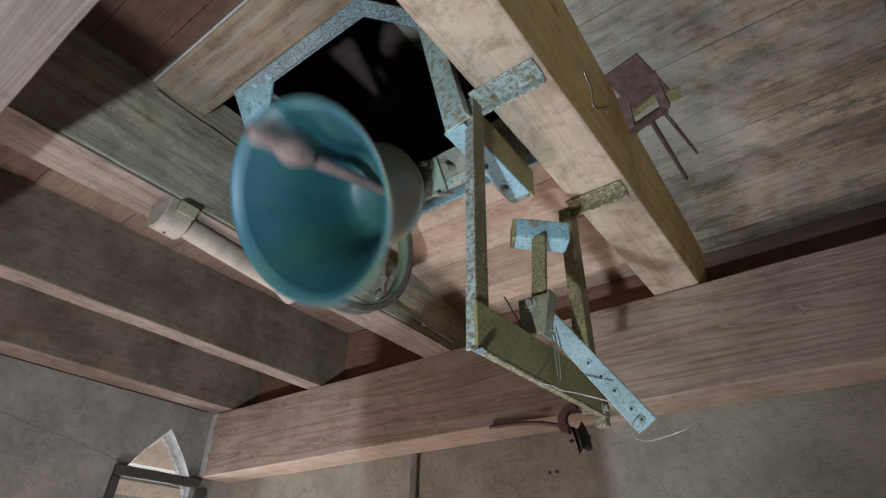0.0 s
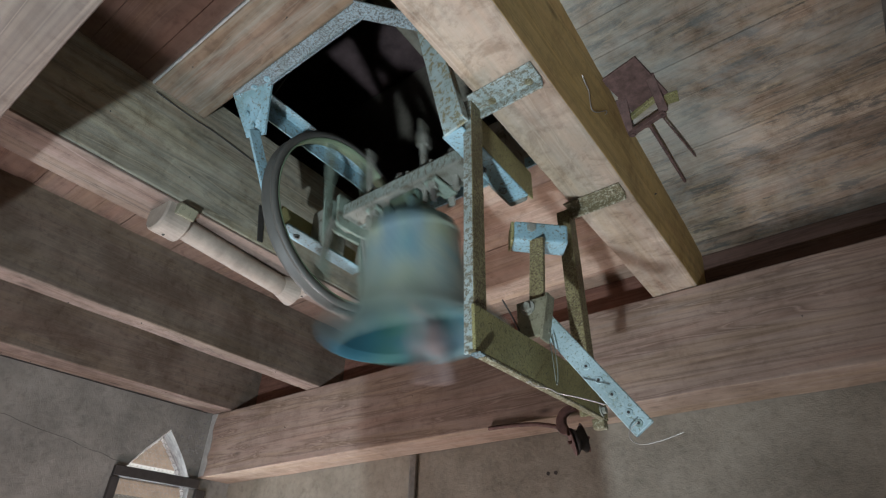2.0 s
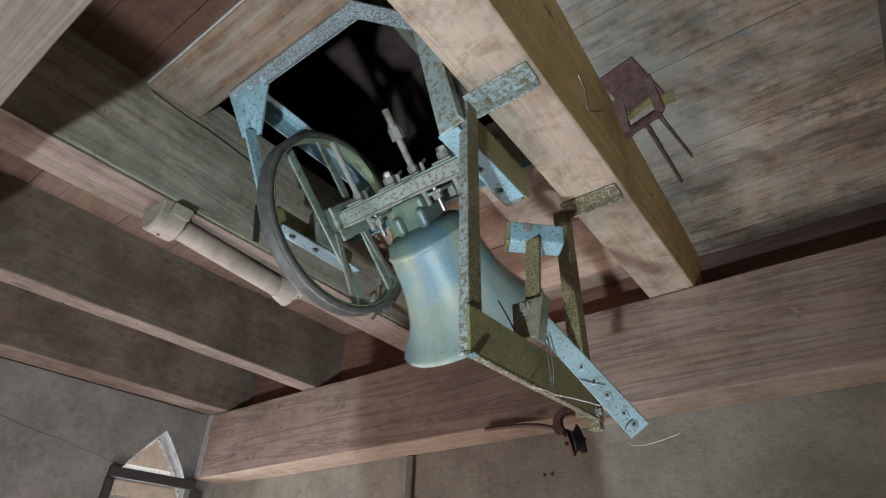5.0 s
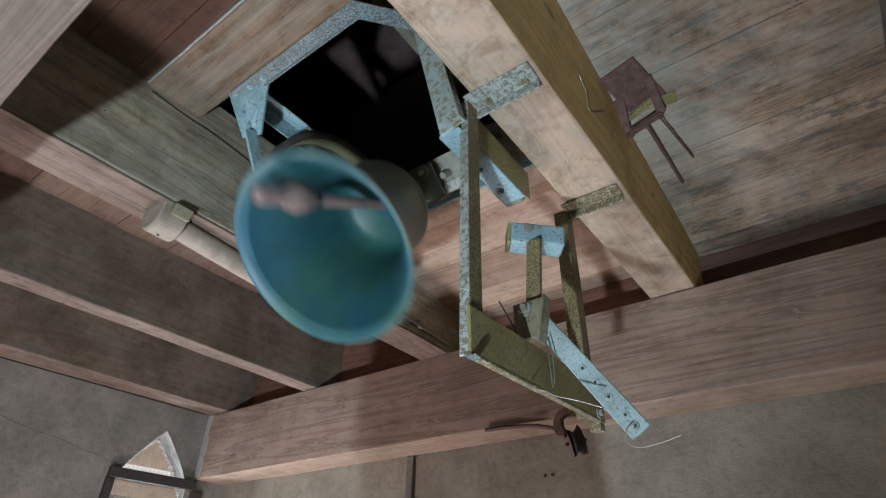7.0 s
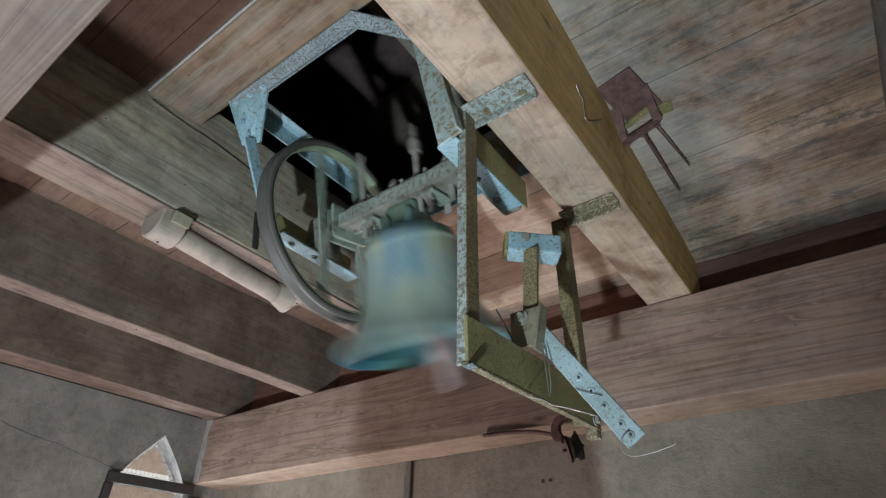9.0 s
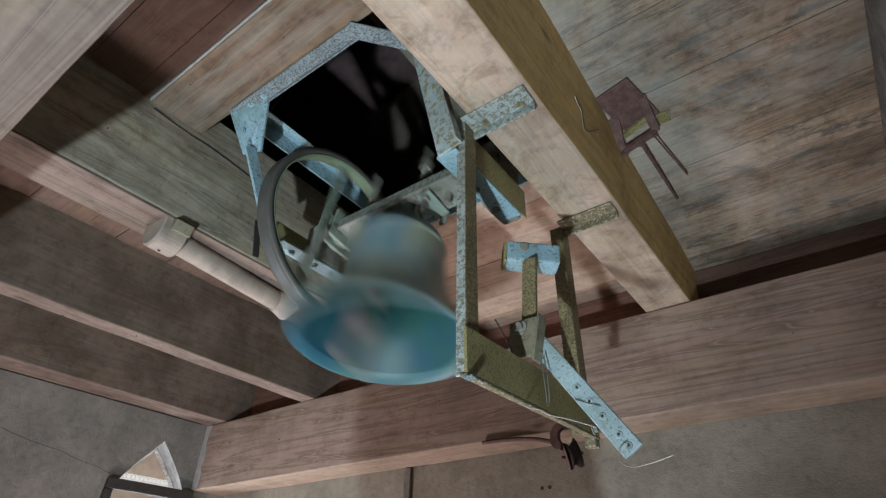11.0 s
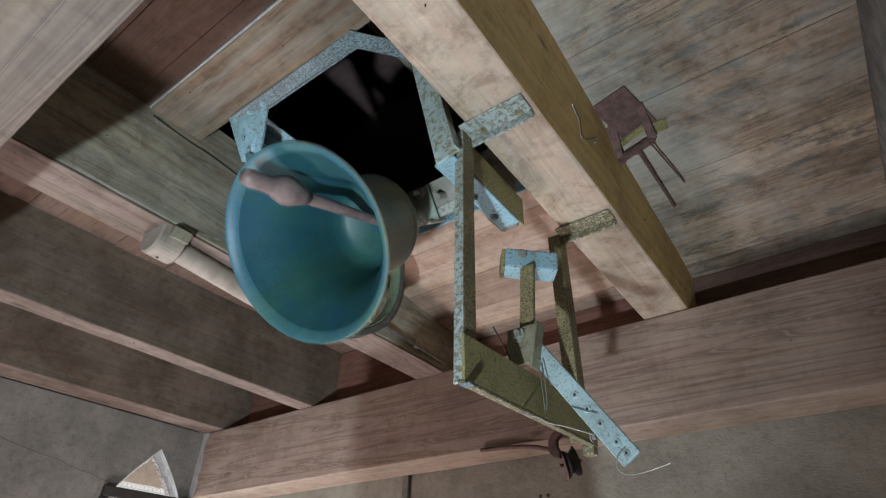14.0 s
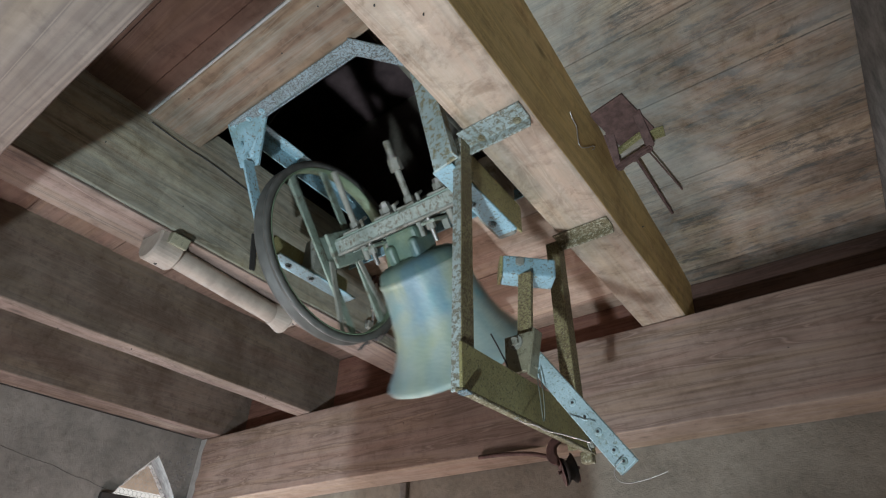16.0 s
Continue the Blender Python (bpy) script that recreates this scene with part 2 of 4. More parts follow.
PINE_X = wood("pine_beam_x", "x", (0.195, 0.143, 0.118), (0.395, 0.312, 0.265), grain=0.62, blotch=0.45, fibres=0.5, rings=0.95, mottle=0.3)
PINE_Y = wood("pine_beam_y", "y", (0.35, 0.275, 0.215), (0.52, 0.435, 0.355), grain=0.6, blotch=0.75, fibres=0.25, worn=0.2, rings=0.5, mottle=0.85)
LIT_UNDER_X = wood("lit_under_x", "x", (0.29, 0.225, 0.178), (0.45, 0.362, 0.298), grain=0.55, blotch=0.5, fibres=0.4, rings=0.6, mottle=0.5)
WARM_LIT_Y = wood("warm_lit_pine", "y", (0.40, 0.27, 0.11), (0.66, 0.48, 0.22), grain=0.6, blotch=0.6, fibres=0.25, rings=0.6, mottle=0.4)
JOIST_Y = wood("joist_wood", "y", (0.16, 0.147, 0.108), (0.45, 0.428, 0.34), grain=0.42, blotch=0.7, worn=0.5, fibres=0.4, rings=0.8, mottle=0.8, mould=0.45, across="x")
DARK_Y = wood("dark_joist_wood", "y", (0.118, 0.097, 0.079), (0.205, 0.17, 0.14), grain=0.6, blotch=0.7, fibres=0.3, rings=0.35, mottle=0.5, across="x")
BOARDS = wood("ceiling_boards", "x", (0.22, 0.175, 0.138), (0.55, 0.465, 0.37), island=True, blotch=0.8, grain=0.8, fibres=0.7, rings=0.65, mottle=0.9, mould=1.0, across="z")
GREY_X = wood("greyed_beam_x", "x", (0.13, 0.108, 0.092), (0.225, 0.187, 0.158), grain=0.5, fibres=0.4, mottle=0.35)
LIMED_X = wood("limewashed_board", "x", (0.27, 0.27, 0.22), (0.46, 0.47, 0.40), grain=0.5, blotch=0.5, fibres=0.4, worn=0.6, mottle=0.6)
RED_X = wood("red_board", "x", (0.18, 0.085, 0.065), (0.30, 0.16, 0.125), blotch=0.4)
SHADED_RED_X = wood("shaded_red_board", "x", (0.10, 0.062, 0.05), (0.17, 0.108, 0.088), blotch=0.4)
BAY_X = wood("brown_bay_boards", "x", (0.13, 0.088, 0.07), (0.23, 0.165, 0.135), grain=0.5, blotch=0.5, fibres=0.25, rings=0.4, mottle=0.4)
ROSY_BOARDS = wood("rosy_boards", "x", (0.33, 0.24, 0.19), (0.58, 0.455, 0.38), island=True, grain=0.5, blotch=0.5, fibres=0.3, rings=0.5, mottle=0.5)
STAINED_X = wood("stained_board", "x", (0.125, 0.09, 0.066), (0.265, 0.196, 0.142), grain=0.4, blotch=0.7, fibres=0.25, worn=0.45, mottle=0.4, rings=0.5)
STAINED_BLUE = painted("stained_blue_paint", (0.34, 0.43, 0.425), (0.31, 0.275, 0.15), 0.33, speck=0.3, fine=4.0)
BLUE = painted("blue_paint", (0.25, 0.415, 0.48), (0.20, 0.21, 0.15), 0.22, fine=7.0)
WORN_BLUE = painted("worn_blue_paint", (0.20, 0.275, 0.30), (0.105, 0.11, 0.10), 0.42, speck=0.55, fine=12.0)
GREY_OLIVE = painted("grey_olive_iron", (0.21, 0.20, 0.135), (0.15, 0.14, 0.09), 0.2, speck=0.3, fine=4.0)
BROWN_IRON = painted("brown_olive_iron", (0.25, 0.22, 0.11), (0.155, 0.115, 0.06), 0.45, speckle=(0.5, 0.5, 0.4), speck=0.7, fine=12.0)
RUSTY = painted("rusty_angle_iron", (0.50, 0.48, 0.37), (0.22, 0.185, 0.10), 0.62, speck=0.7, fine=7.0)
OLIVE = painted("olive_paint", (0.29, 0.265, 0.115), (0.15, 0.125, 0.06), 0.26, speckle=(0.6, 0.58, 0.42), speck=0.85, fine=14.0)
PATINA = patina("bell_patina", (0.285, 0.37, 0.34), 0.42)
PATINA_LIP = patina("bell_lip_patina", (0.05, 0.155, 0.185), 0.45)
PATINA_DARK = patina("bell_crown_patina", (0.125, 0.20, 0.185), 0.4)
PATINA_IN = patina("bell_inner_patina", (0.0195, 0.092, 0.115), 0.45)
STRAP = painted("flaking_strap", (0.36, 0.43, 0.42), (0.25, 0.235, 0.17), 0.44, speck=0.75, fine=6.0)
GREEN_IRON = painted("green_iron", (0.25, 0.32, 0.265), (0.17, 0.165, 0.12), 0.2, speck=0.4)
MOSS_IRON = painted("moss_green_iron", (0.17, 0.235, 0.15), (0.12, 0.13, 0.09), 0.2, speck=0.3)
GREY_IRON = painted("grey_iron", (0.245, 0.25, 0.215), (0.16, 0.14, 0.10), 0.2, speck=0.4)
PALE_GREEN = painted("pale_green_iron", (0.27, 0.32, 0.285), (0.19, 0.165, 0.12), 0.32, speck=0.35, fine=5.0)
LEVER_PAINT = painted("lever_paint", (0.32, 0.43, 0.455), (0.24, 0.29, 0.22), 0.22, speck=0.5, fine=11.0)
PINK_LIT_Y = wood("pink_lit_wood", "y", (0.15, 0.115, 0.096), (0.28, 0.222, 0.192), grain=0.5, blotch=0.6, fibres=0.4, mottle=0.5)
RIM = plain("black_rim", (0.10, 0.10, 0.09), 0.5, 0.0, 0.4)
RUST = plain("brown_rust", (0.13, 0.075, 0.065), 0.8, 0.0, 0.45, 40)
STEEL = plain("dull_steel", (0.30, 0.29, 0.27), 0.45, 0.8)
WIRE = plain("wire", (0.45, 0.43, 0.40), 0.4, 0.6, 0.1)
CORD = plain("grey_green_cord", (0.16, 0.18, 0.15), 0.8, 0.0, 0.2)
CLAPPER = plain("rosy_iron", (0.22, 0.16, 0.15), 0.48, 0.0, 0.3)
BEIGE = plain("beige_tube", (0.335, 0.287, 0.238), 0.6, 0.0, 0.25, 14)
PLASTER = plaster("grey_plaster", (0.305, 0.298, 0.268), (0.165, 0.164, 0.148), 1.3)
PLASTER_N = plaster("yellowed_plaster", (0.345, 0.318, 0.262), (0.205, 0.187, 0.15), 1.6)
STONE = plaster("rough_stone", (0.29, 0.29, 0.28), (0.12, 0.122, 0.12), 6.0)
FLOOR = wood("floor_boards", "x", (0.13, 0.09, 0.06), (0.26, 0.19, 0.13))
CHALK = plain("limewash_and_lit_edge", (0.38, 0.39, 0.37), 0.8, 0.0, 0.2)
BLACK = plain("dark_iron", (0.04, 0.037, 0.034), 0.7)
ROOF = plain("dark_roof", (0.15, 0.105, 0.105), 0.9, 0.0, 0.4, 5)
BRICK = plain("outer_wall", (0.34, 0.26, 0.20), 0.9, 0.0, 0.2, 8)
SLATE = plain("slate_ground", (0.16, 0.15, 0.13), 0.9)
MORTAR = plaster("crumbled_mortar", (0.25, 0.252, 0.243), (0.13, 0.132, 0.127), 9.0)
REVEAL = plaster("sunlit_reveal", (0.58, 0.575, 0.555), (0.24, 0.24, 0.235), 7.0)
WHITE = plain("white_reveal", (0.78, 0.77, 0.74), 0.85, 0.0, 0.08)

# ---- mesh helpers ----


def link(bm, name, material, parent=None, label="", m=None):
    me = bpy.data.meshes.new(name)
    bm.normal_update()
    bm.to_mesh(me)
    bm.free()
    me.materials.append(material)
    ob = new(name, me)
    if parent:
        ob.parent = parent
    if m:
        ob.matrix_local = m
    if label:
        ob["label"] = label
    return ob


def part(name, bm, material, parent, label=""):
    return link(bm, name, material, parent, label)


def thing(name, m, label, category, group="", kind=""):
    ob = new(name)
    ob.matrix_world = m
    ob.empty_display_size = 0.05
    return tagged(ob, label, category, group, kind)


def box_into(bm, lo, hi, m=None, bevel=0.0):
    """Adds a box between two corners, with bevelled edges."""
    v = [bm.verts.new((x, y, z)) for x in (lo[0], hi[0]) for y in (lo[1], hi[1]) for z in (lo[2], hi[2])]
    faces = [bm.faces.new([v[i] for i in q]) for q in ((0, 1, 3, 2), (4, 6, 7, 5), (0, 4, 5, 1), (2, 3, 7, 6), (0, 2, 6, 4), (1, 5, 7, 3))]
    if bevel:
        edges = list({e for f in faces for e in f.edges})
        out = bmesh.ops.bevel(bm, geom=edges, offset=bevel, segments=2, affect="EDGES", profile=0.5)
        v = list({w for f in out["faces"] for w in f.verts} | {w for w in v if w.is_valid})
    if m:
        bmesh.ops.transform(bm, matrix=m, verts=v)
    return bm


def box(lo, hi, m=None, bevel=0.003):
    return box_into(bmesh.new(), lo, hi, m, bevel)


def timber(lo, hi, axis, seed, wobble=0.004, bevel=0.006, step=0.12):
    """A sawn beam: bevelled box cut along its length and pushed slightly out of true."""
    bm = box(lo, hi, None, bevel)
    i = "xyz".index(axis)
    n = max(2, int((hi[i] - lo[i]) / step))
    co, no = [0, 0, 0], [0, 0, 0]
    no[i] = 1
    for k in range(1, n):
        co[i] = lo[i] + (hi[i] - lo[i]) * k / n
        bmesh.ops.bisect_plane(bm, geom=bm.verts[:] + bm.edges[:] + bm.faces[:], plane_co=co, plane_no=no)
    for w in bm.verts:
        d = noise.noise_vector(w.co * 3.0 + Vector((seed * 7.1, seed * 3.3, 0))) * wobble
        d[i] = 0
        w.co += d
    return bm


def rod_into(bm, a, b, r, r2=None, sides=12):
    a, b = Vector(a), Vector(b)
    d = b - a
    m = Matrix.Translation((a + b) / 2) @ d.to_track_quat("Z", "Y").to_matrix().to_4x4()
    bmesh.ops.create_cone(bm, cap_ends=True, segments=sides, radius1=r, radius2=r if r2 is None else r2, depth=d.length, matrix=m)
    return bm


def rod(a, b, r, r2=None, sides=12):
    return rod_into(bmesh.new(), a, b, r, r2, sides)


def lathe(profile, sides=48, m=None):
    """Turns a closed or open outline of (radius, height) round the z axis."""
    bm = bmesh.new()
    rings = []
    for r, z in profile:
        if r < 1e-6:
            rings.append([bm.verts.new((0, 0, z))])
        else:
            rings.append([bm.verts.new((r * math.cos(2 * math.pi * k / sides), r * math.sin(2 * math.pi * k / sides), z)) for k in range(sides)])
    for a, b in zip(rings, rings[1:]):
        for k in range(sides):
            l = (k + 1) % sides
            if len(a) == 1:
                bm.faces.new((a[0], b[l], b[k]))
            elif len(b) == 1:
                bm.faces.new((a[k], a[l], b[0]))
            else:
                bm.faces.new((a[k], a[l], b[l], b[k]))
    for f in bm.faces:
        f.smooth = True
    bmesh.ops.recalc_face_normals(bm, faces=bm.faces)
    if m:
        bmesh.ops.transform(bm, matrix=m, verts=bm.verts)
    return bm


def prism(points, depth, m=None, bevel=0.0015):
    """An outline in the x-y plane given a thickness along z."""
    bm = bmesh.new()
    low = [bm.verts.new((x, y, 0)) for x, y in points]
    high = [bm.verts.new((x, y, depth)) for x, y in points]
    bm.faces.new(low[::-1])
    bm.faces.new(high)
    n = len(points)
    for k in range(n):
        bm.faces.new((low[k], low[(k + 1) % n], high[(k + 1) % n], high[k]))
    bmesh.ops.recalc_face_normals(bm, faces=bm.faces)
    if bevel:
        bmesh.ops.bevel(bm, geom=bm.edges[:], offset=bevel, segments=1, affect="EDGES")
    if m:
        bmesh.ops.transform(bm, matrix=m, verts=bm.verts)
    return bm


def bar(a, b, section, side, bevel=0.0015):
    """A straight bar of an outline section (u, v) from a to b; u lies along side."""
    a, b = Vector(a), Vector(b)
    w = (b - a).normalized()
    u = (Vector(side) - Vector(side).dot(w) * w).normalized()
    v = w.cross(u)
    m = Matrix((u, v, w)).transposed().to_4x4()
    return prism(section, (b - a).length, Matrix.Translation(a) @ m, bevel)


def flat(w, t):
    return [(-w / 2, -t / 2), (w / 2, -t / 2), (w / 2, t / 2), (-w / 2, t / 2)]


def angle(w, t):
    return [(0, 0), (w, 0), (w, t), (t, t), (t, w), (0, w)]


def wire(name, points, r, material, parent=None, label=""):
    cu = bpy.data.curves.new(name, "CURVE")
    cu.dimensions, cu.bevel_depth, cu.bevel_resolution, cu.use_fill_caps = "3D", r, 2, True
    sp = cu.splines.new("NURBS")
    sp.points.add(len(points) - 1)
    for p, q in zip(sp.points, points):
        p.co = (*q, 1)
    sp.use_endpoint_u, sp.order_u = True, 3
    tmp = bpy.data.objects.new(name, cu)
    me = bpy.data.meshes.new_from_object(tmp)
    bpy.data.objects.remove(tmp)
    me.materials.clear()
    me.materials.append(material)
    for p in me.polygons:
        p.use_smooth = True
    me.name = name
    ob = new(name, me)
    if parent:
        ob.parent = parent
    if label:
        ob["label"] = label
    return ob


def bolt(parent, at, along, r=0.011, name="bolt", length=0.012, material=None):
    """A hexagon head with a washer."""
    a, d = Vector(at), Vector(along).normalized()
    bm = rod(a, a + d * length, r, None, 6)
    rod_into(bm, a, a + d * 0.003, r * 1.6, None, 14)
    return part(name, bm, material or GREY_IRON, parent)

# ---- the room ----
WEST, EAST, NORTH, SOUTH = -3.33, 0.46, 2.17, -1.7
JB, TOP = 2.55, 5.2


def ceil(y, x=0.0):
    """The underside of the boards: level in the west bays and before the hatch, falling slightly to the north over the rest."""
    if x < -1.47:
        return 2.93
    return 2.90 if x < -0.35 and y < 0.33 else 2.975 - 0.099 * y




def slab(name, lo, hi, material, label, bevel=0.0):
    return tagged(link(box(lo, hi, None, bevel), name, material), label, "wall" if "wall" in name else name, kind="structure")


slab("floor", (WEST - 0.4, SOUTH - 0.4, -0.1), (EAST + 0.4, NORTH + 0.4, 0), FLOOR, "worn dark boarded tower floor")
slab("wall_north", (WEST - 0.4, NORTH, 0), (EAST + 0.4, NORTH + 0.4, TOP), PLASTER_N, "yellowed grey plaster tower wall behind the cross beam")
slab("wall_south", (WEST - 0.4, SOUTH - 0.4, 0), (EAST + 0.4, SOUTH, TOP), PLASTER, "grey plastered tower wall")
slab("wall_east", (EAST, SOUTH, 0), (EAST + 0.4, NORTH, TOP), STONE, "dark rough stone tower wall")
slab("roof", (WEST - 0.4, SOUTH - 0.4, TOP), (EAST + 0.4, NORTH + 0.4, TOP + 0.1), ROOF, "dark boarded roof over the bell chamber")

# the west wall with its pointed, splayed opening
SILL, SPRING = 1.25, 2.10
ARCH = (0.215, 2.395, 1.69)


def lancet(half, apex, centre, n=9):
    """Half outlines of a pointed arch, from the springing up to the apex, as (y, z)."""
    rise = apex - SPRING
    pts = [(half * (1 - (k / n) ** 1.3), SPRING + rise * k / n) for k in range(n + 1)]
    return [(centre - y, z) for y, z in pts], [(centre + y, z) for y, z in pts]


def west_wall():
    bm = bmesh.new()
    reveal = []
    inner, outer = lancet(*ARCH), lancet(0.248, 2.425, 1.808)
    for x, (left, right), sign in ((WEST, inner, 1), (WEST - 0.32, outer, -1)):
        mid = left[-1][0]
        a = [(SOUTH, 0), (mid, 0), (mid, SILL), (left[0][0], SILL)] + left + [(mid, TOP), (SOUTH, TOP)]
        b = [(NORTH, 0), (mid, 0), (mid, SILL), (right[0][0], SILL)] + right + [(mid, TOP), (NORTH, TOP)]
        for poly in (a, b):
            bm.faces.new([bm.verts.new((x, y, z)) for y, z in poly])
    for side in (0, 1):
        i = [(inner[side][0][0], SILL)] + inner[side]
        o = [(outer[side][0][0], SILL)] + outer[side]
        for k in range(len(i) - 1):
            reveal.append(len(bm.faces))
            bm.faces.new([bm.verts.new((x, *p)) for x, p in ((WEST, i[k]), (WEST, i[k + 1]), (WEST - 0.32, o[k + 1]), (WEST - 0.32, o[k]))])
    bm.faces.new([bm.verts.new(p) for p in ((WEST, inner[0][0][0], SILL), (WEST, inner[1][0][0], SILL), (WEST - 0.32, outer[1][0][0], SILL), (WEST - 0.32, outer[0][0][0], SILL))])
    bm.faces.ensure_lookup_table()
    # the reveal faces are whitened to hold the daylight on the jamb
    for k in reveal:
        bm.faces[k].material_index = 1
    bmesh.ops.remove_doubles(bm, verts=bm.verts, dist=1e-4)
    bmesh.ops.recalc_face_normals(bm, faces=bm.faces)
    wall = link(bm, "wall_west", PLASTER)
    wall.data.materials.append(REVEAL)
    return tagged(wall, "grey cracked plaster wall with a pointed window opening", "wall", kind="structure")


west_wall()

jag = random.Random(8)
run = [(0.2 + 0.05 * k, 2.365 - 0.0055 * k - 0.0001 * k * k + jag.uniform(-0.006, 0.006)) for k in range(26)]
tagged(wire("wall_crack", [(WEST, y, z) for y, z in run], 0.0011, BLACK), "thin dark crack running along the plaster", "crack", kind="structure")



def rubble():
    """Crumbled mortar and small stones round the head of the window arch."""
    rnd = random.Random(21)
    bm = bmesh.new()
    for k in range(700):
        y, z = rnd.uniform(1.56, 1.938), rnd.uniform(2.12, 2.5)
        edge = abs(y - ARCH[2]) / ARCH[0]
        arch = SPRING + (ARCH[1] - SPRING) * (1 - min(1.0, edge)) ** (1 / 1.3)
        if z < arch + 0.008 or (y < ARCH[2] and z > arch + 0.04):
            continue
        r = rnd.uniform(0.004, 0.0095)
        m = pose(WEST - 0.002, y, z, rnd.uniform(0, 360), 0, 0) @ Matrix.Diagonal((rnd.uniform(0.25, 0.5), 1, rnd.uniform(0.6, 1.0), 1))
        out = bmesh.ops.create_icosphere(bm, subdivisions=2, radius=r, matrix=m)
        for v in out["verts"]:
            v.co += Vector((rnd.uniform(-0.1, 0.1), rnd.uniform(-0.12, 0.12), rnd.uniform(-0.12, 0.12))) * r
    return tagged(link(bm, "mortar_patch", MORTAR), "rough dark crumbled mortar round the window arch", "mortar", kind="structure")


rubble()
# a white wire draws the sunlit rim along the left of the arch
left_arch = lancet(*ARCH)[0]
tagged(wire("arch_edge", [(WEST - 0.002, y + 0.004, z - 0.003) for y, z in left_arch[3:]], 0.0035, WHITE), "thin white line painting the sunlit rim of the window arch", "edge", kind="structure")


def ceiling():
    """Boards laid across the joists, one mesh, with the bell hatch left open."""
    rnd = random.Random(4)
    bm = bmesh.new()
    y = SOUTH
    while y < NORTH:
        w = rnd.uniform(0.105, 0.15)
        y2 = min(y + w, NORTH)
        for edge in (0.32, 1.30):
            if y < edge - 0.001 < y2:
                y2 = edge
        cuts = [WEST, -2.37, -1.4699, -0.34, EAST]
        if rnd.random() < 0.45:
            cuts.insert(4, rnd.uniform(-0.1, 0.3))
        for a, b in zip(cuts, cuts[1:]):
            if -1.48 < a < -1.4 and y2 > 0.49 and y < 1.295:
                continue
            drop = rnd.uniform(0, 0.005)
            v = [bm.verts.new((p, q, ceil(q, a) + r)) for p in (a + 0.001, b - 0.001) for q in (y + 0.0008, y2 - 0.0008) for r in (-drop, 0.025)]
            for q in ((0, 1, 3, 2), (4, 6, 7, 5), (0, 4, 5, 1), (2, 3, 7, 6), (0, 2, 6, 4), (1, 5, 7, 3)):
                bm.faces.new([v[i] for i in q])
        y = y2
    bmesh.ops.recalc_face_normals(bm, faces=bm.faces)
    boards = link(bm, "ceiling", BOARDS)
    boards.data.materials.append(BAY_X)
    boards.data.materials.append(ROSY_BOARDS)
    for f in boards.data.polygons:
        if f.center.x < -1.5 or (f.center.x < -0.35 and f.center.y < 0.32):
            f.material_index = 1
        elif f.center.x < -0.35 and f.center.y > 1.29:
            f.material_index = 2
    return tagged(boards, "weathered pale plank ceiling with a bell hatch", "ceiling", kind="structure")


ceiling()


def beam(name, lo, hi, axis, material, label, seed, wobble=0.004):
    return tagged(link(timber(lo, hi, axis, seed, wobble), name, material), label, "beam")


# a black wire draws the shadow line where joist and plaster meet
tagged(wire("joist_gap", [(WEST + 0.003, 0.25 * k - 1.6, 2.547) for k in range(15)], 0.003, BLACK), "black line for the shade in the gap between plaster and joist", "gap", kind="structure")
north_beam = beam("cross_beam", (WEST, 1.945, 2.155), (EAST, 2.165, JB - 0.003), "x", PINE_X, "heavy sawn pine cross beam, its underside painted paler with light from below", 1)
north_beam.data.materials.append(LIT_UNDER_X)
# light from below is put into a paler colour on the bottom faces
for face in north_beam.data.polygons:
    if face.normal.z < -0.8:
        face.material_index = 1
smear = random.Random(17)
edge = [(WEST + 0.055 + smear.uniform(-0.012, 0.014), 2.165 + 0.038 * k) for k in range(11)]
part("limewash_smear", prism([(WEST + 0.002, 2.162)] + edge + [(WEST + 0.002, 2.546)], 0.0025, Matrix.Translation((0, 1.9435, 0)) @ pose(0, 0, 0, 90, 0, 0), 0.0), CHALK, north_beam, "chalky limewash smeared on the beam end")
beam("cross_beam", (WEST, -0.26, 2.16), (EAST, 0.012, JB - 0.003), "x", GREY_X, "heavy greyed pine cross beam overhead", 2)
bell_beam = beam("bell_beam", (-0.421, SOUTH, JB), (-0.252, NORTH, 3.0), "y", PINE_Y, "thick planed pine beam carrying the bell bracket, warm light painted on its side", 3)
bell_beam.data.materials.append(WARM_LIT_Y)
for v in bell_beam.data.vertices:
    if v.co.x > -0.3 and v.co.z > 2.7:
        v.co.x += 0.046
# the east face gets a brighter, warmer pine: its lighting is in the colour
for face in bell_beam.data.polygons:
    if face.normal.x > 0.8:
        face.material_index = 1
beam("joist", (-1.555, SOUTH, JB), (-1.385, NORTH, 3.0), "y", JOIST_Y, "knotty weathered joist beside the bell hatch", 4)
dark_joists = [beam("joist", (-2.425, SOUTH, JB), (-2.315, NORTH, 3.0), "y", DARK_Y, "dark narrow ceiling joist, pink lamplight painted on its underside", 5),
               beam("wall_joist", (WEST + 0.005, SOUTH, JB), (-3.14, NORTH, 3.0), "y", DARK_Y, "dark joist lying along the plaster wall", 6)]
# pink lamplight from below is painted on the downward faces
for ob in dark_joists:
    ob.data.materials.append(PINK_LIT_Y)
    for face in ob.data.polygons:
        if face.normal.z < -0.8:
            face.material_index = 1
beam("hatch_board", (-1.383, 1.302, 2.85), (-0.423, 1.335, 3.07), "x", LIMED_X, "pale limewashed board closing the far side of the bell hatch", 10, 0.002)
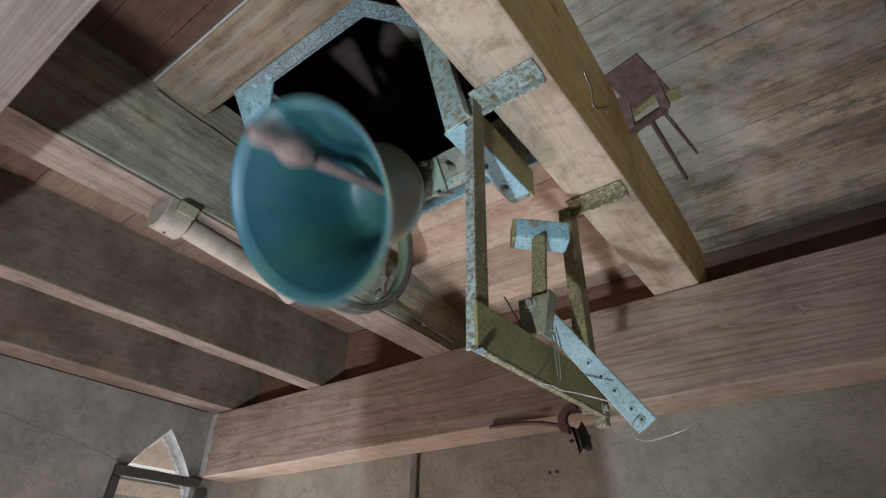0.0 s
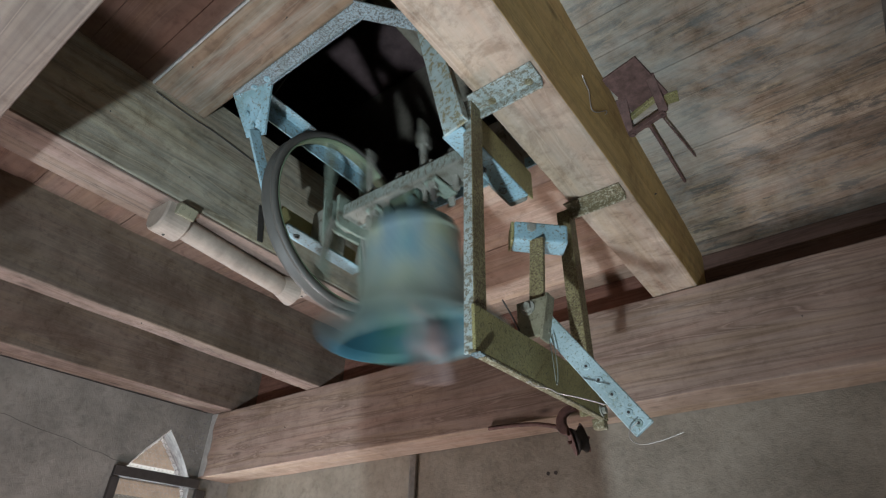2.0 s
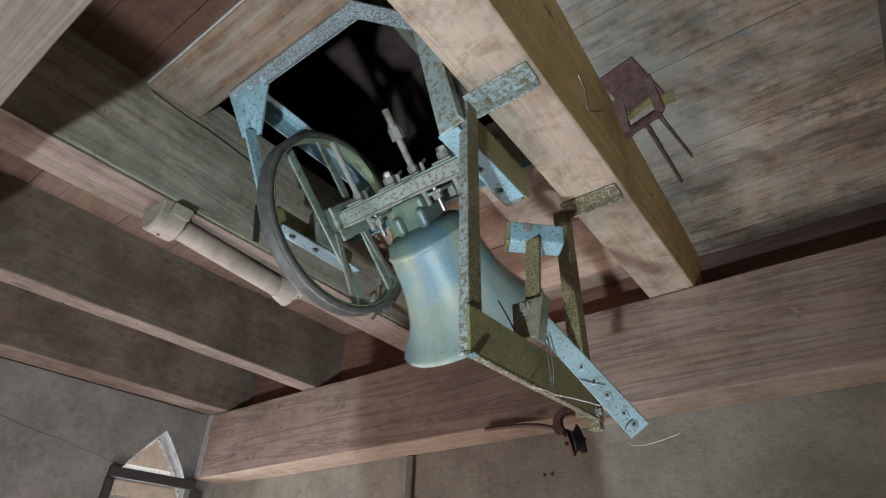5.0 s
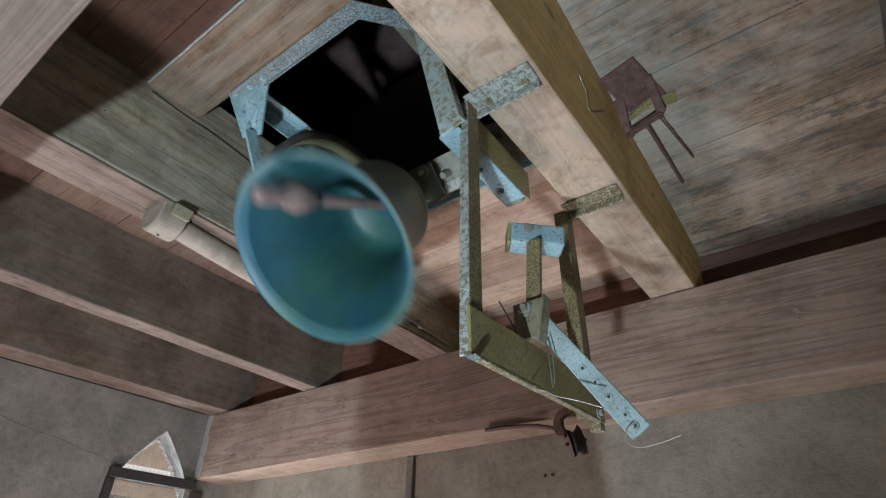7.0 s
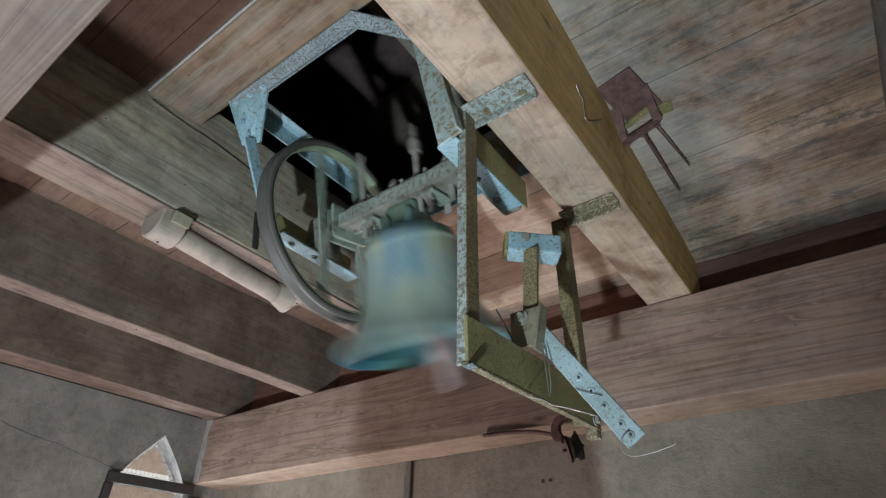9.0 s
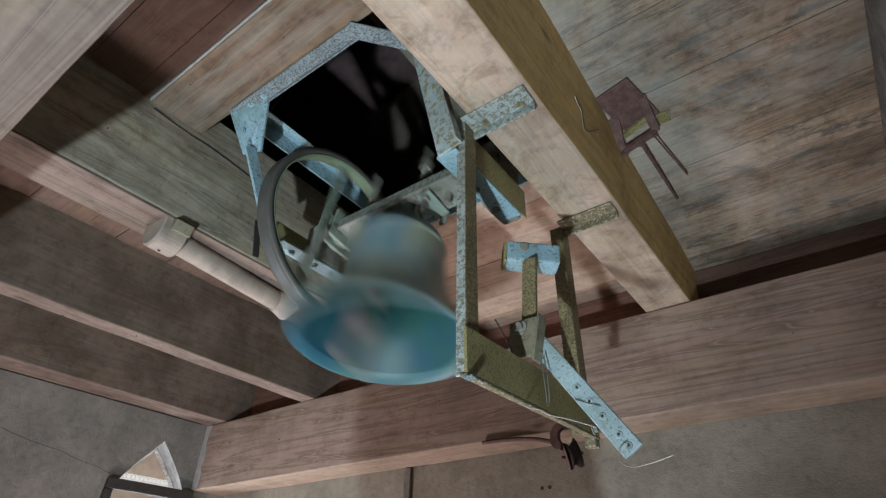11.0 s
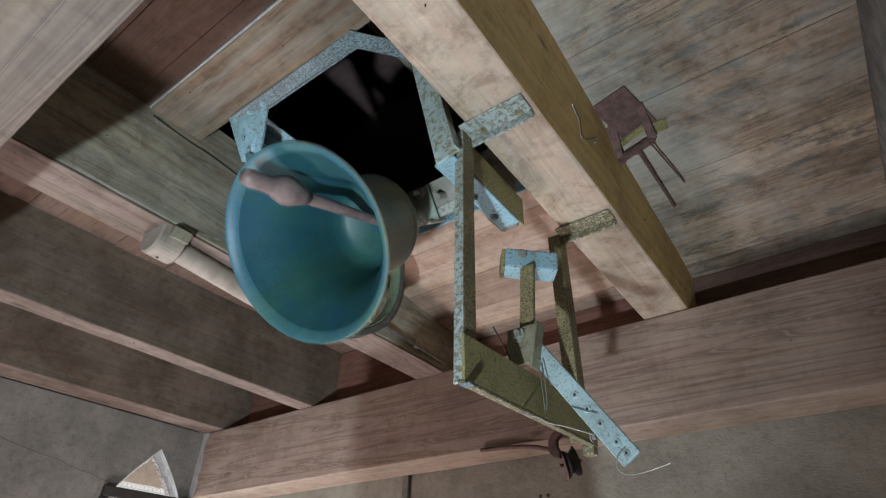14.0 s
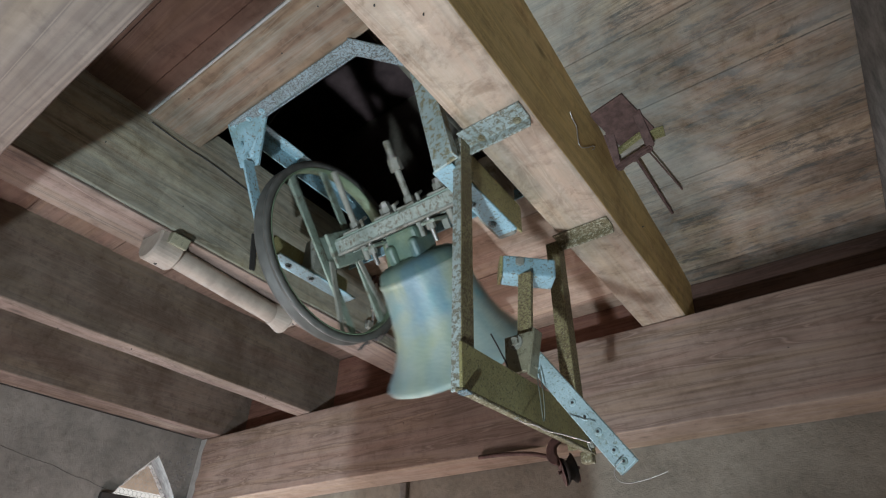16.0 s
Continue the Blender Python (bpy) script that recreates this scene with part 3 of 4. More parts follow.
beam("hatch_header", (-1.384, 0.325, 2.89), (-0.422, 0.507, 2.935), "x", STAINED_X, "stained pale header board at the edge of the bell hatch", 7, 0.002)
beam("rim_board", (WEST, 2.12, JB), (-1.556, 2.165, 2.925), "x", RED_X, "dark red board closing the joist bays above the cross beam", 12, 0.002)
beam("rim_board", (-1.384, 2.12, JB), (-0.424, 2.165, 2.762), "x", RED_X, "dark red board above the cross beam", 8, 0.002)
# this stretch takes the darker red: the cross beam's shadow as colour
beam("rim_board", (-0.25, 2.12, JB), (EAST, 2.165, 2.762), "x", SHADED_RED_X, "red board above the cross beam, darkened with the beam's shade", 9, 0.002)

def nails(timber_object, axis, face, spots):
    """Dark nail heads on one face of a timber: axis of the face's normal, its place, and (u, v) spots."""
    for u, v in spots:
        p, d = ((face, u, v), (0.003, 0, 0)) if axis == "x" else ((u, v, face), (0, 0, -0.003)) if axis == "z" else ((u, face, v), (0, -0.003, 0))
        a = Vector(p)
        part("nail", rod(a - Vector(d), a + Vector(d), 0.0019, None, 8), BLACK, timber_object)


JOISTS = [o for o in scene.objects if o.name.split(".")[0] in ("joist", "wall_joist", "bell_beam", "hatch_header", "cross_beam")]
spot = random.Random(11)
for o in JOISTS:
    lo = [min(v.co[i] for v in o.data.vertices) for i in range(3)]
    hi = [max(v.co[i] for v in o.data.vertices) for i in range(3)]
    if o.name.startswith("cross_beam"):
        if lo[1] > 1:
            nails(o, "y", lo[1] + 0.001, [(spot.uniform(-3.2, 0.3), spot.uniform(2.2, 2.5)) for k in range(5)])
    elif o.name.startswith("hatch"):
        nails(o, "z", lo[2] + 0.001, [(spot.uniform(-1.3, -0.5), spot.uniform(0.35, 0.5)) for k in range(3)])
    else:
        nails(o, "x", hi[0] - 0.002, [(spot.uniform(0.2, 1.9), spot.uniform(2.58, 2.85)) for k in range(4)])
        nails(o, "z", lo[2] + 0.001, [(spot.uniform(lo[0] + 0.02, hi[0] - 0.02), spot.uniform(0.3, 1.9)) for k in range(3)])
    if o.name.startswith("hatch"):
        # pale strip paints the light caught by the header's near edge
        part("edge_strip", box((-1.38, 0.317, 2.888), (-0.44, 0.3245, 2.902), None, 0.002), CHALK, o, "pale strip painting the lit front edge of the board")
    if o.name == "joist":
        wire("crack", [(-1.384, 0.34, 2.872), (-1.384, 0.46, 2.862), (-1.384, 0.55, 2.868), (-1.384, 0.66, 2.858), (-1.384, 0.76, 2.85)], 0.0022, BLACK, o)
        # strip added only to give the underside its dim pink lit tone
        part("batten", timber((-1.553, SOUTH + 0.02, 2.541), (-1.387, 1.94, 2.5495), "y", 31, 0.0015, 0.002), PINK_LIT_Y, o, "added thin strip with the underside's pink lamplight in its colour")
        # black strip laid on the face in place of a dark open slot
        part("iron_strap", box((-1.386, -0.011, -0.07), (-1.381, 0.011, 0.07), pose(0, 0.803, 2.628, 10), 0.001), BLACK, o, "black strip standing for the dark slot at the plank end")

# the window: frame bars, wire netting and the shutter boards outside


def window():
    w = thing("window_1", pose(WEST - 0.25, 1.80, SILL), "pointed tower window with a dark wooden frame and wire netting", "window", kind="structure")
    part("window_frame", box((0.253, -0.375, 0.838), (0.288, 0.142, 0.893), None, 0.004), BLACK, w)
    # the first, southern post fills in black for a blurred shadow on the wall
    for a, b in ((-0.378, -0.335), (0.137, 0.2)):
        part("window_frame", box((0.2525, a, 0.0), (0.284, b, 0.836), None, 0.004), BLACK, w)
    part("window_frame", box((0.253, -0.333, 0.0), (0.288, 0.135, 0.05), None, 0.004), BLACK, w)
    bm = bmesh.new()
    s = 0.016
    r = 0.0011
    for j in range(-1, 52):
        for i in range(-12, 13):
            y, z = i * s * 1.732 + (j % 2) * s * 0.866, j * s * 1.5
            if abs(y) > 0.235 or not 0.03 < z < 1.2:
                continue
            if z > 0.9 and abs(y) > 0.25 * math.sqrt(max(0.0, (1.22 - z) / 0.34)):
                continue
            c = Vector((-0.03, y, z))
            for a in (90, 210, 330):
                d = Vector((0, math.cos(radians(a)), math.sin(radians(a)))) * s
                rod_into(bm, c, c + d, r, None, 4)
    part("wire_netting", bm, STEEL, w, "hexagonal chicken wire")
    # white strips along the outer arch, sunlight on the jamb as colour
    left, right = lancet(0.248, 2.425, 1.808)
    bm = bmesh.new()
    for pts in ([(right[0][0], SILL + 0.04)] + right, [(left[0][0], SILL + 0.04)] + left):
        inward = -0.008 if pts[0][0] > 1.808 else 0.012
        for (y0, z0), (y1, z1) in zip(pts, pts[1:]):
            c = [bm.verts.new((x, y - 1.80, z - SILL)) for x in (-0.085, -0.045) for y, z in ((y0, z0), (y1, z1), (y1 + inward, z1 - 0.012), (y0 + inward, z0 - 0.004))]
            for q in ((0, 1, 2, 3), (7, 6, 5, 4), (0, 4, 5, 1), (1, 5, 6, 2), (2, 6, 7, 3), (3, 7, 4, 0)):
                bm.faces.new([c[k] for k in q])
    bmesh.ops.recalc_face_normals(bm, faces=bm.faces)
    part("window_reveal", bm, WHITE, w, "white strips painting the sunlit outer reveal")
    return w


window()


def neighbour():
    """The sunlit house across the street, seen through the window."""
    h = thing("house", pose(-9.0, 4.5, -0.2), "tan sunlit house wall with white cornices across the street", "house")
    part("wall", box((-3, -6, 0), (0, 6, 6.5), None, 0.02), BRICK, h)
    for z, d, m in ((2.6, 0.20, WHITE), (2.92, 0.07, SLATE), (3.30, 0.13, WHITE), (4.05, 0.12, SLATE)):
        part("cornice", box((0.0, -6, z), (0.10, 6, z + d), None, 0.01), m, h)
    part("roof", prism([(0.5, 6.4), (-1.5, 7.6), (-3.5, 6.4)], 12.6, Matrix.Translation((0, 6.3, 0)) @ pose(0, 0, 0, 90, 0, 0)), SLATE, h)
    for y in (-4.5, -1.5, 1.5, 4.5):
        part("window", box((-0.02, y - 0.5, 0.9), (0.03, y + 0.5, 2.2), None, 0.01), BLACK, h)
    return h


neighbour()
ground = tagged(link(box((-60, -60, -0.3), (60, 60, -0.2)), "ground", SLATE), "ground outside the tower", "ground", kind="structure")

# ---- the bell frame ----
AX, AY, AZ = -0.848, 0.97, 2.63


def bell_frame():
    f = thing("bell_cradle", pose(0, 0, 0), "light blue painted steel bell frame bolted in the hatch", "bell frame")
    xl, xr = -1.20, -0.50
    ya, zt = 0.53, 2.885
    # near top angle, its corner plates and the far top plate
    part("top_angle", bar((xl, 0.491, zt - 0.002), (-0.655, 0.491, zt - 0.002), [(0, 0), (0.047, 0), (0.047, -0.014), (0.041, -0.014), (0.041, -0.006), (0, -0.006)], (0, 1, 0)), WORN_BLUE, f)
    part("corner_plate", bar((-0.675, 0.499, zt - 0.012), (-0.556, 0.64, zt - 0.012), flat(0.05, 0.007), (1, -1, 0)), WORN_BLUE, f)
    part("far_angle", bar((-1.38, 1.25, 2.836), (-0.45, 1.25, 2.836), [(0, 0), (0.05, 0), (0.05, -0.006), (0.006, -0.006), (0.006, -0.045), (0, -0.045)], (0, 1, 0)), BLUE, f)
    part("top_rail", bar((xl - 0.03, ya + 0.03, zt + 0.09), (xl - 0.03, 1.29, zt + 0.09), [(0, 0), (0.05, 0), (0.05, 0.006), (0.006, 0.006), (0.006, 0.07), (0, 0.07)], (1, 0, 0)), BLUE, f)
    part("top_rail", bar((xr, ya + 0.15, zt + 0.04), (xr, 1.29, zt + 0.04), flat(0.008, 0.07), (1, 0, 0)), BLUE, f)
    # gusset and leg on the joist side
    g = bmesh.new()
    front = [Vector(p) for p in ((-1.205, 0.493, 2.884), (-1.05, 0.527, 2.884), (-1.152, 0.605, 2.765), (-1.205, 0.578, 2.758))]
    off = Vector((-0.001, 0.006, 0.004))
    va, vb = [g.verts.new(p) for p in front], [g.verts.new(p + off) for p in front]
    g.faces.new(va)
    g.faces.new(vb[::-1])
    for k in range(4):
        g.faces.new((va[k], vb[k], vb[(k + 1) % 4], va[(k + 1) % 4]))
    bmesh.ops.recalc_face_normals(g, faces=g.faces)
    part("gusset", g, BLUE, f)
    part("leg", bar((-1.182, 0.588, 2.775), (-1.205, 0.735, 2.545), [(-0.024, 0), (0.024, 0), (0.024, 0.04), (0.018, 0.04), (0.018, 0.006), (-0.024, 0.006)], (1, 0, 0)), BLUE, f)
    # bent leg on the beam side
    part("leg", bar((-0.543, 0.652, 2.885), (-0.462, 0.69, 2.45), [(-0.033, 0), (0.037, 0), (0.037, 0.03), (0.031, 0.03), (0.031, 0.007), (-0.033, 0.007)], (1, 0, 0)), STAINED_BLUE, f)
    # lower rails: bottom flange and web
    part("lower_rail", box((-1.245, 0.78, 2.53), (-1.185, 1.13, 2.537)), BLUE, f)
    part("rail_web", box((-1.245, 0.78, 2.538), (-1.238, 1.13, 2.63)), OLIVE, f)
    part("lower_rail", box((-0.505, 0.69, 2.448), (-0.446, 1.0, 2.455)), BLUE, f)
    part("rail_web", box((-0.453, 0.72, 2.456), (-0.446, 1.03, 2.55)), OLIVE, f)
    for x in (-1.215, -0.49):
        part("bearing", box((x - 0.03, AY - 0.06, 2.537 if x < -1 else 2.456), (x + 0.03, AY + 0.06, AZ + 0.05), None, 0.01), GREY_IRON, f)
        for y in (0.84, 0.94):
            bolt(f, (x, y, 2.53 if x < -1 else 2.448), (0, 0, -1), 0.0075, length=0.009, material=WORN_BLUE)
    for x, y in ((-1.18, 0.512), (-1.12, 0.514), (-1.06, 0.516), (-0.68, 0.514), (-0.61, 0.58)):
        bolt(f, (x, y, zt - 0.008), (0, 0, -1), 0.0065, length=0.007, material=BLUE)
    for p in ((-1.18, 0.545, 2.822), (-1.172, 0.57, 2.785)):
        bolt(f, p, (0.1, -0.85, -0.5), 0.006, length=0.006, material=BLUE)
    return f


bell_frame()


def bell():
    b = thing("church_bell", pose(AX, AY, AZ), "swinging bronze bell with blue-green patina and iron wheel", "bell")
    shoulder = [(0.0, -0.115), (0.07, -0.115), (0.112, -0.121), (0.134, -0.135), (0.143, -0.16), (0.1452, -0.171)]
    outer = [(0.1452, -0.17), (0.148, -0.21), (0.155, -0.274), (0.168, -0.337), (0.187, -0.391), (0.210, -0.43), (0.233, -0.456), (0.250, -0.474), (0.2555, -0.485), (0.252, -0.493)]
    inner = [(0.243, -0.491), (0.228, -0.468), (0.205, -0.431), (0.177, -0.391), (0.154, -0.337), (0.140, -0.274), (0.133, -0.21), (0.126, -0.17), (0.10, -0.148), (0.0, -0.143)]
    part("bell_body", lathe(outer, 64), PATINA, b, "blue-green patinated bronze body")
    # inner face much darker than the body, the lip in between
    part("lip", lathe([(0.252, -0.493), (0.243, -0.491), (0.2275, -0.467)], 64), PATINA_LIP, b, "blue-green lip, lighter than the inner face")
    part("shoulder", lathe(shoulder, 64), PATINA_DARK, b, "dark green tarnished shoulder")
    part("bell_interior", lathe(inner[1:], 64), PATINA_IN, b, "dark teal inner face")
    for z, r in ((-0.171, 0.1475),):
        part("moulding", lathe([(r - 0.003, z + 0.008), (r + 0.001, z + 0.004), (r + 0.002, z - 0.002), (r - 0.001, z - 0.010)], 64), PATINA, b)
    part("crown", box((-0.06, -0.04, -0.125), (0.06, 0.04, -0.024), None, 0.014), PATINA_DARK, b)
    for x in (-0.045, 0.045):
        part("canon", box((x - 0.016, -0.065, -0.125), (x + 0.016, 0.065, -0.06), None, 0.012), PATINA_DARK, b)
    # headstock of two channels with plates above and below, and the axle
    for s in (-1, 1):
        part("headstock_channel", bar((-0.27, s * 0.052, 0.0), (0.30, s * 0.052, 0.0), [(0, -0.014), (0.028, -0.014), (0.028, -0.008), (0.006, -0.008), (0.006, 0.02), (0.028, 0.02), (0.028, 0.026), (0, 0.026)], (0, -s, 0)), PALE_GREEN, b)
    part("headstock_plate", box((-0.26, -0.044, 0.027), (0.29, 0.044, 0.034), None, 0.002), GREEN_IRON, b)
    part("headstock_plate", box((-0.27, -0.056, -0.023), (0.29, 0.056, -0.0145), None, 0.002), GREY_IRON, b, "rust-stained lower plate")
    part("axle", rod((-0.41, 0, 0), (0.36, 0, 0), 0.02, None, 20), STEEL, b)
    for x, h in ((-0.175, 0.25), (-0.035, 0.085), (0.06, 0.255), (0.18, 0.07)):
        st = part("stud", rod((x, 0, -0.07), (x, 0, h), 0.0105, None, 14), GREY_IRON, b)
        part("washer", box((x - 0.034, -0.038, 0.0345), (x + 0.034, 0.038, 0.043), None, 0.003), GREY_IRON, st)
        wide = 0.022 if h < 0.1 else 0.017
        part("nut", rod((x, 0, 0.043), (x, 0, 0.066), wide, None, 6), GREY_IRON, st)
        if h > 0.1 and x > 0:
            part("coupling", rod((x, 0, 0.155), (x, 0, 0.195), 0.021, None, 6), GREY_IRON, st)
            part("collar", rod((x, 0, 0.196), (x, 0, 0.206), 0.016, None, 14), STEEL, st)
        elif h < 0.1:
            part("nut", rod((x, 0, 0.067), (x, 0, 0.08), 0.017, None, 6), STEEL, st)
        hook = rod((x + 0.045, -0.02, 0.03), (x + 0.045, -0.02, 0.062), 0.0065, None, 10)
        rod_into(hook, (x + 0.045, -0.02, 0.056), (x + 0.045, 0.012, 0.066), 0.0065, 0.005, 10)
        part("hook_bolt", hook, GREY_IRON, st)
    for x in (-0.12, 0.12):
        part("strap", box((x - 0.012, 0.058, -0.075), (x + 0.012, 0.066, 0.03), None, 0.002), GREY_IRON, b)
        hb = part("hanger_bolt", rod((x, -0.035, -0.10), (x, -0.035, -0.0235), 0.008, None, 10), STEEL, b)
        part("nut", rod((x, -0.035, -0.06), (x, -0.035, -0.042), 0.015, None, 6), GREY_IRON, hb)
        part("clamp_plate", box((x - 0.025, -0.05, -0.042), (x + 0.025, 0.06, -0.032), None, 0.003), GREEN_IRON, b)
    for x in (-0.29, -0.25):
        part("wheel_clamp", box((x - 0.006, -0.075, -0.06), (x + 0.006, 0.075, 0.06), None, 0.003), GREEN_IRON, b)
    part("stay", bar((-0.27, -0.07, -0.03), (-0.29, -0.13, -0.28), flat(0.022, 0.007), (0, 1, 0)), GREY_IRON, b)
    part("stay", bar((-0.27, 0.07, -0.03), (-0.29, 0.13, -0.28), flat(0.022, 0.007), (0, 1, 0)), GREY_IRON, b)
    # the rope wheel
    R, xw = 0.329, -0.286
    prof = [(R, -0.026), (R, -0.015), (R - 0.014, -0.004), (R - 0.014, 0.004), (R, 0.015), (R, 0.026), (R - 0.02, 0.026), (R - 0.024, 0.022), (R - 0.024, -0.022), (R - 0.02, -0.026), (R, -0.026)]
    wheel = part("rope_wheel", lathe(prof, 72, pose(xw, 0, 0, 0, 90, 0)), RIM, b, "dark grooved iron rope wheel")
    for y in (-0.085, 0.085):
        e = math.sqrt((R - 0.02) ** 2 - y * y)
        part("spoke", box((xw - 0.004, y - 0.016, -e), (xw + 0.004, y + 0.016, e), None, 0.001), GREEN_IRON, wheel)
    part("inner_band", lathe([(R - 0.0245, -0.024), (R - 0.029, -0.024), (R - 0.029, 0.024), (R - 0.0245, 0.024), (R - 0.0245, -0.024)], 72, pose(xw, 0, 0, 0, 90, 0)), MOSS_IRON, wheel, "green painted inner band")
    part("hub", rod((xw - 0.03, 0, 0), (xw + 0.03, 0, 0), 0.045, None, 24), GREY_IRON, wheel)
    knot = bmesh.new()
    lump = random.Random(5)
    for k in range(9):
        a = -1.75 + 0.09 * k
        c = Vector((xw + lump.uniform(-0.008, 0.012), (R + lump.uniform(0.0, 0.012)) * math.cos(a), (R + lump.uniform(0.0, 0.012)) * math.sin(a)))
        d = Vector((lump.uniform(-0.02, 0.02), lump.uniform(-0.02, 0.02), lump.uniform(-0.012, 0.012)))
        rod_into(knot, c - d, c + d, lump.uniform(0.005, 0.010), 0.004, 7)
    part("rope_end", knot, BLACK, wheel, "greasy dark frayed rope end")
    # clapper on its own pivot
    c = new("clapper")
    c.parent = b
    c.matrix_local = pose(0, 0, -0.13)
    part("clapper_rod", rod((0, 0, 0), (0, 0, -0.35), 0.013, 0.019, 16), CLAPPER, c, "rosy iron clapper rod")
    part("clapper_ball", lathe([(0, -0.285), (0.019, -0.288), (0.028, -0.315), (0.037, -0.345), (0.0385, -0.362), (0.033, -0.384), (0.024, -0.40), (0.0215, -0.42), (0.022, -0.465), (0.017, -0.484), (0, -0.487)], 24), CLAPPER, c)
    return b, c


BELL, TONGUE = bell()
LEAN = pose(0, 0, 0, 4.0, 0, 0)
for piece in BELL.children:
    if piece.name.split(".")[0] in ("bell_body", "lip", "shoulder", "bell_interior", "moulding"):
        piece.matrix_local = LEAN

# ---- the hanging bracket with its striking lever ----


def bracket():
    k = thing("hanging_bracket", pose(0, 0, 0), "rusty olive angle-iron bracket hanging from the beam", "bracket")
    x, y1, y2, zb = -0.43, 0.705, 1.195, 1.90
    leg = part("hanger_leg", bar((x, y1, zb), (x, y1, JB), [(0, 0), (0.045, 0), (0.045, 0.006), (0.006, 0.006), (0.006, 0.024), (0, 0.024)], (0, 1, 0)), STRAP, k)
    leg.data.materials.append(BROWN_IRON)
    for face in leg.data.polygons:
        if face.normal.x > 0.7:
            face.material_index = 1
    part("hanger_leg", bar((x - 0.045, y2 + 0.045, zb + 0.02), (x - 0.045, y2 + 0.045, JB), [(0, 0), (0.04, 0), (0.04, 0.045), (0.034, 0.045), (0.034, 0.006), (0, 0.006)], (1, 0, 0)), BROWN_IRON, k)
    for y, n in ((y1 - 0.015, 0.06), (y2 + 0.01, 0.05)):
        part("strap", bar((x - 0.005, y, JB - 0.003), (-0.262, y, JB - 0.003), [(0, 0), (n, 0), (n, -0.032), (n - 0.006, -0.032), (n - 0.006, -0.006), (0, -0.006)], (0, 1, 0)), STRAP if y < 1 else RUSTY, k)
    part("bottom_bar", bar((x + 0.004, y1 - 0.003, zb), (x + 0.004, 1.30, zb + 0.02), [(0.003, 0), (0.093, 0), (0.093, -0.007), (0.003, -0.007)], (0, 0, 1)), OLIVE, k)
    part("bottom_flange", bar((x + 0.0045, y1 - 0.004, zb - 0.004), (x + 0.0045, 1.30, zb + 0.016), [(0, 0), (0.0065, 0), (0.0065, -0.016), (0, -0.016)], (0, 0, 1)), RUSTY, k, "pale rusted flange edge")
    part("foot", box((x - 0.006, y1 - 0.006, zb - 0.008), (x + 0.016, y1 + 0.014, zb - 0.005)), WORN_BLUE, k)
    part("foot", box((x - 0.03, 1.275, zb - 0.004), (x + 0.001, 1.302, zb + 0.022)), RUSTY, k)
    for y in (1.25,):
        bolt(k, (x + 0.009, y, zb + 0.03), (1, 0, 0), 0.009)
    for y in (y1 + 0.03, y2 + 0.035):
        for xx in (-0.39, -0.29):
            bolt(k, (xx, y, JB - 0.009), (0, 0, -1), 0.006, length=0.006, material=RUSTY)
    part("pivot_block", box((-0.066, -0.03, -0.028), (0.066, 0.03, 0.028), pose(-0.422, 0.99, 2.295, 0, 4, 38), 0.006), BLUE, k, "pale blue painted block with a bolt")
    bolt(k, (-0.425, 0.955, 2.305), (0.6, -0.8, 0), 0.012)
    part("block_end", box((-0.004, -0.027, -0.030), (0.004, 0.027, 0.026), pose(-0.4765, 0.947, 2.30, 0, 4, 38), 0.002), OLIVE, k, "olive end plate")
    part("link", bar((-0.412, 0.958, 2.272), (-0.43, 0.96, 2.06), flat(0.036, 0.012), (1, 0, 0)), BROWN_IRON, k)
    part("pivot_plate", box((-0.035, -0.006, -0.045), (0.04, 0.006, 0.045), pose(-0.435, 0.945, 2.06), 0.002), GREY_OLIVE, k)
    part("pivot_flange", box((-0.003, -0.03, -0.06), (0.003, 0.005, 0.045), pose(-0.392, 0.948, 2.055, 0, 12, 0), 0.001), GREY_OLIVE, k)
    bolt(k, (-0.44, 0.938, 2.085), (0, -1, 0), 0.011)
    lever = part("lever", bar((-0.42, 0.957, 2.065), (-0.237, 0.965, 1.795), flat(0.042, 0.010), (1, 0, 1)), LEVER_PAINT, k, "pale blue striking lever with drilled holes")
    for q in (0.5, 0.62, 0.74, 0.88, 0.96):
        p = Vector((-0.42, 0.957, 2.065)).lerp(Vector((-0.237, 0.965, 1.795)), q)
        part("rivet", rod(p + Vector((0, -0.0082, 0)), p + Vector((0, -0.004, 0)), 0.0028, None, 10), BLACK, lever)
        part("rim", rod(p + Vector((0, -0.0068, 0)), p + Vector((0, -0.004, 0)), 0.0068, 0.0085, 14), LEVER_PAINT, lever)
    return k


bracket()


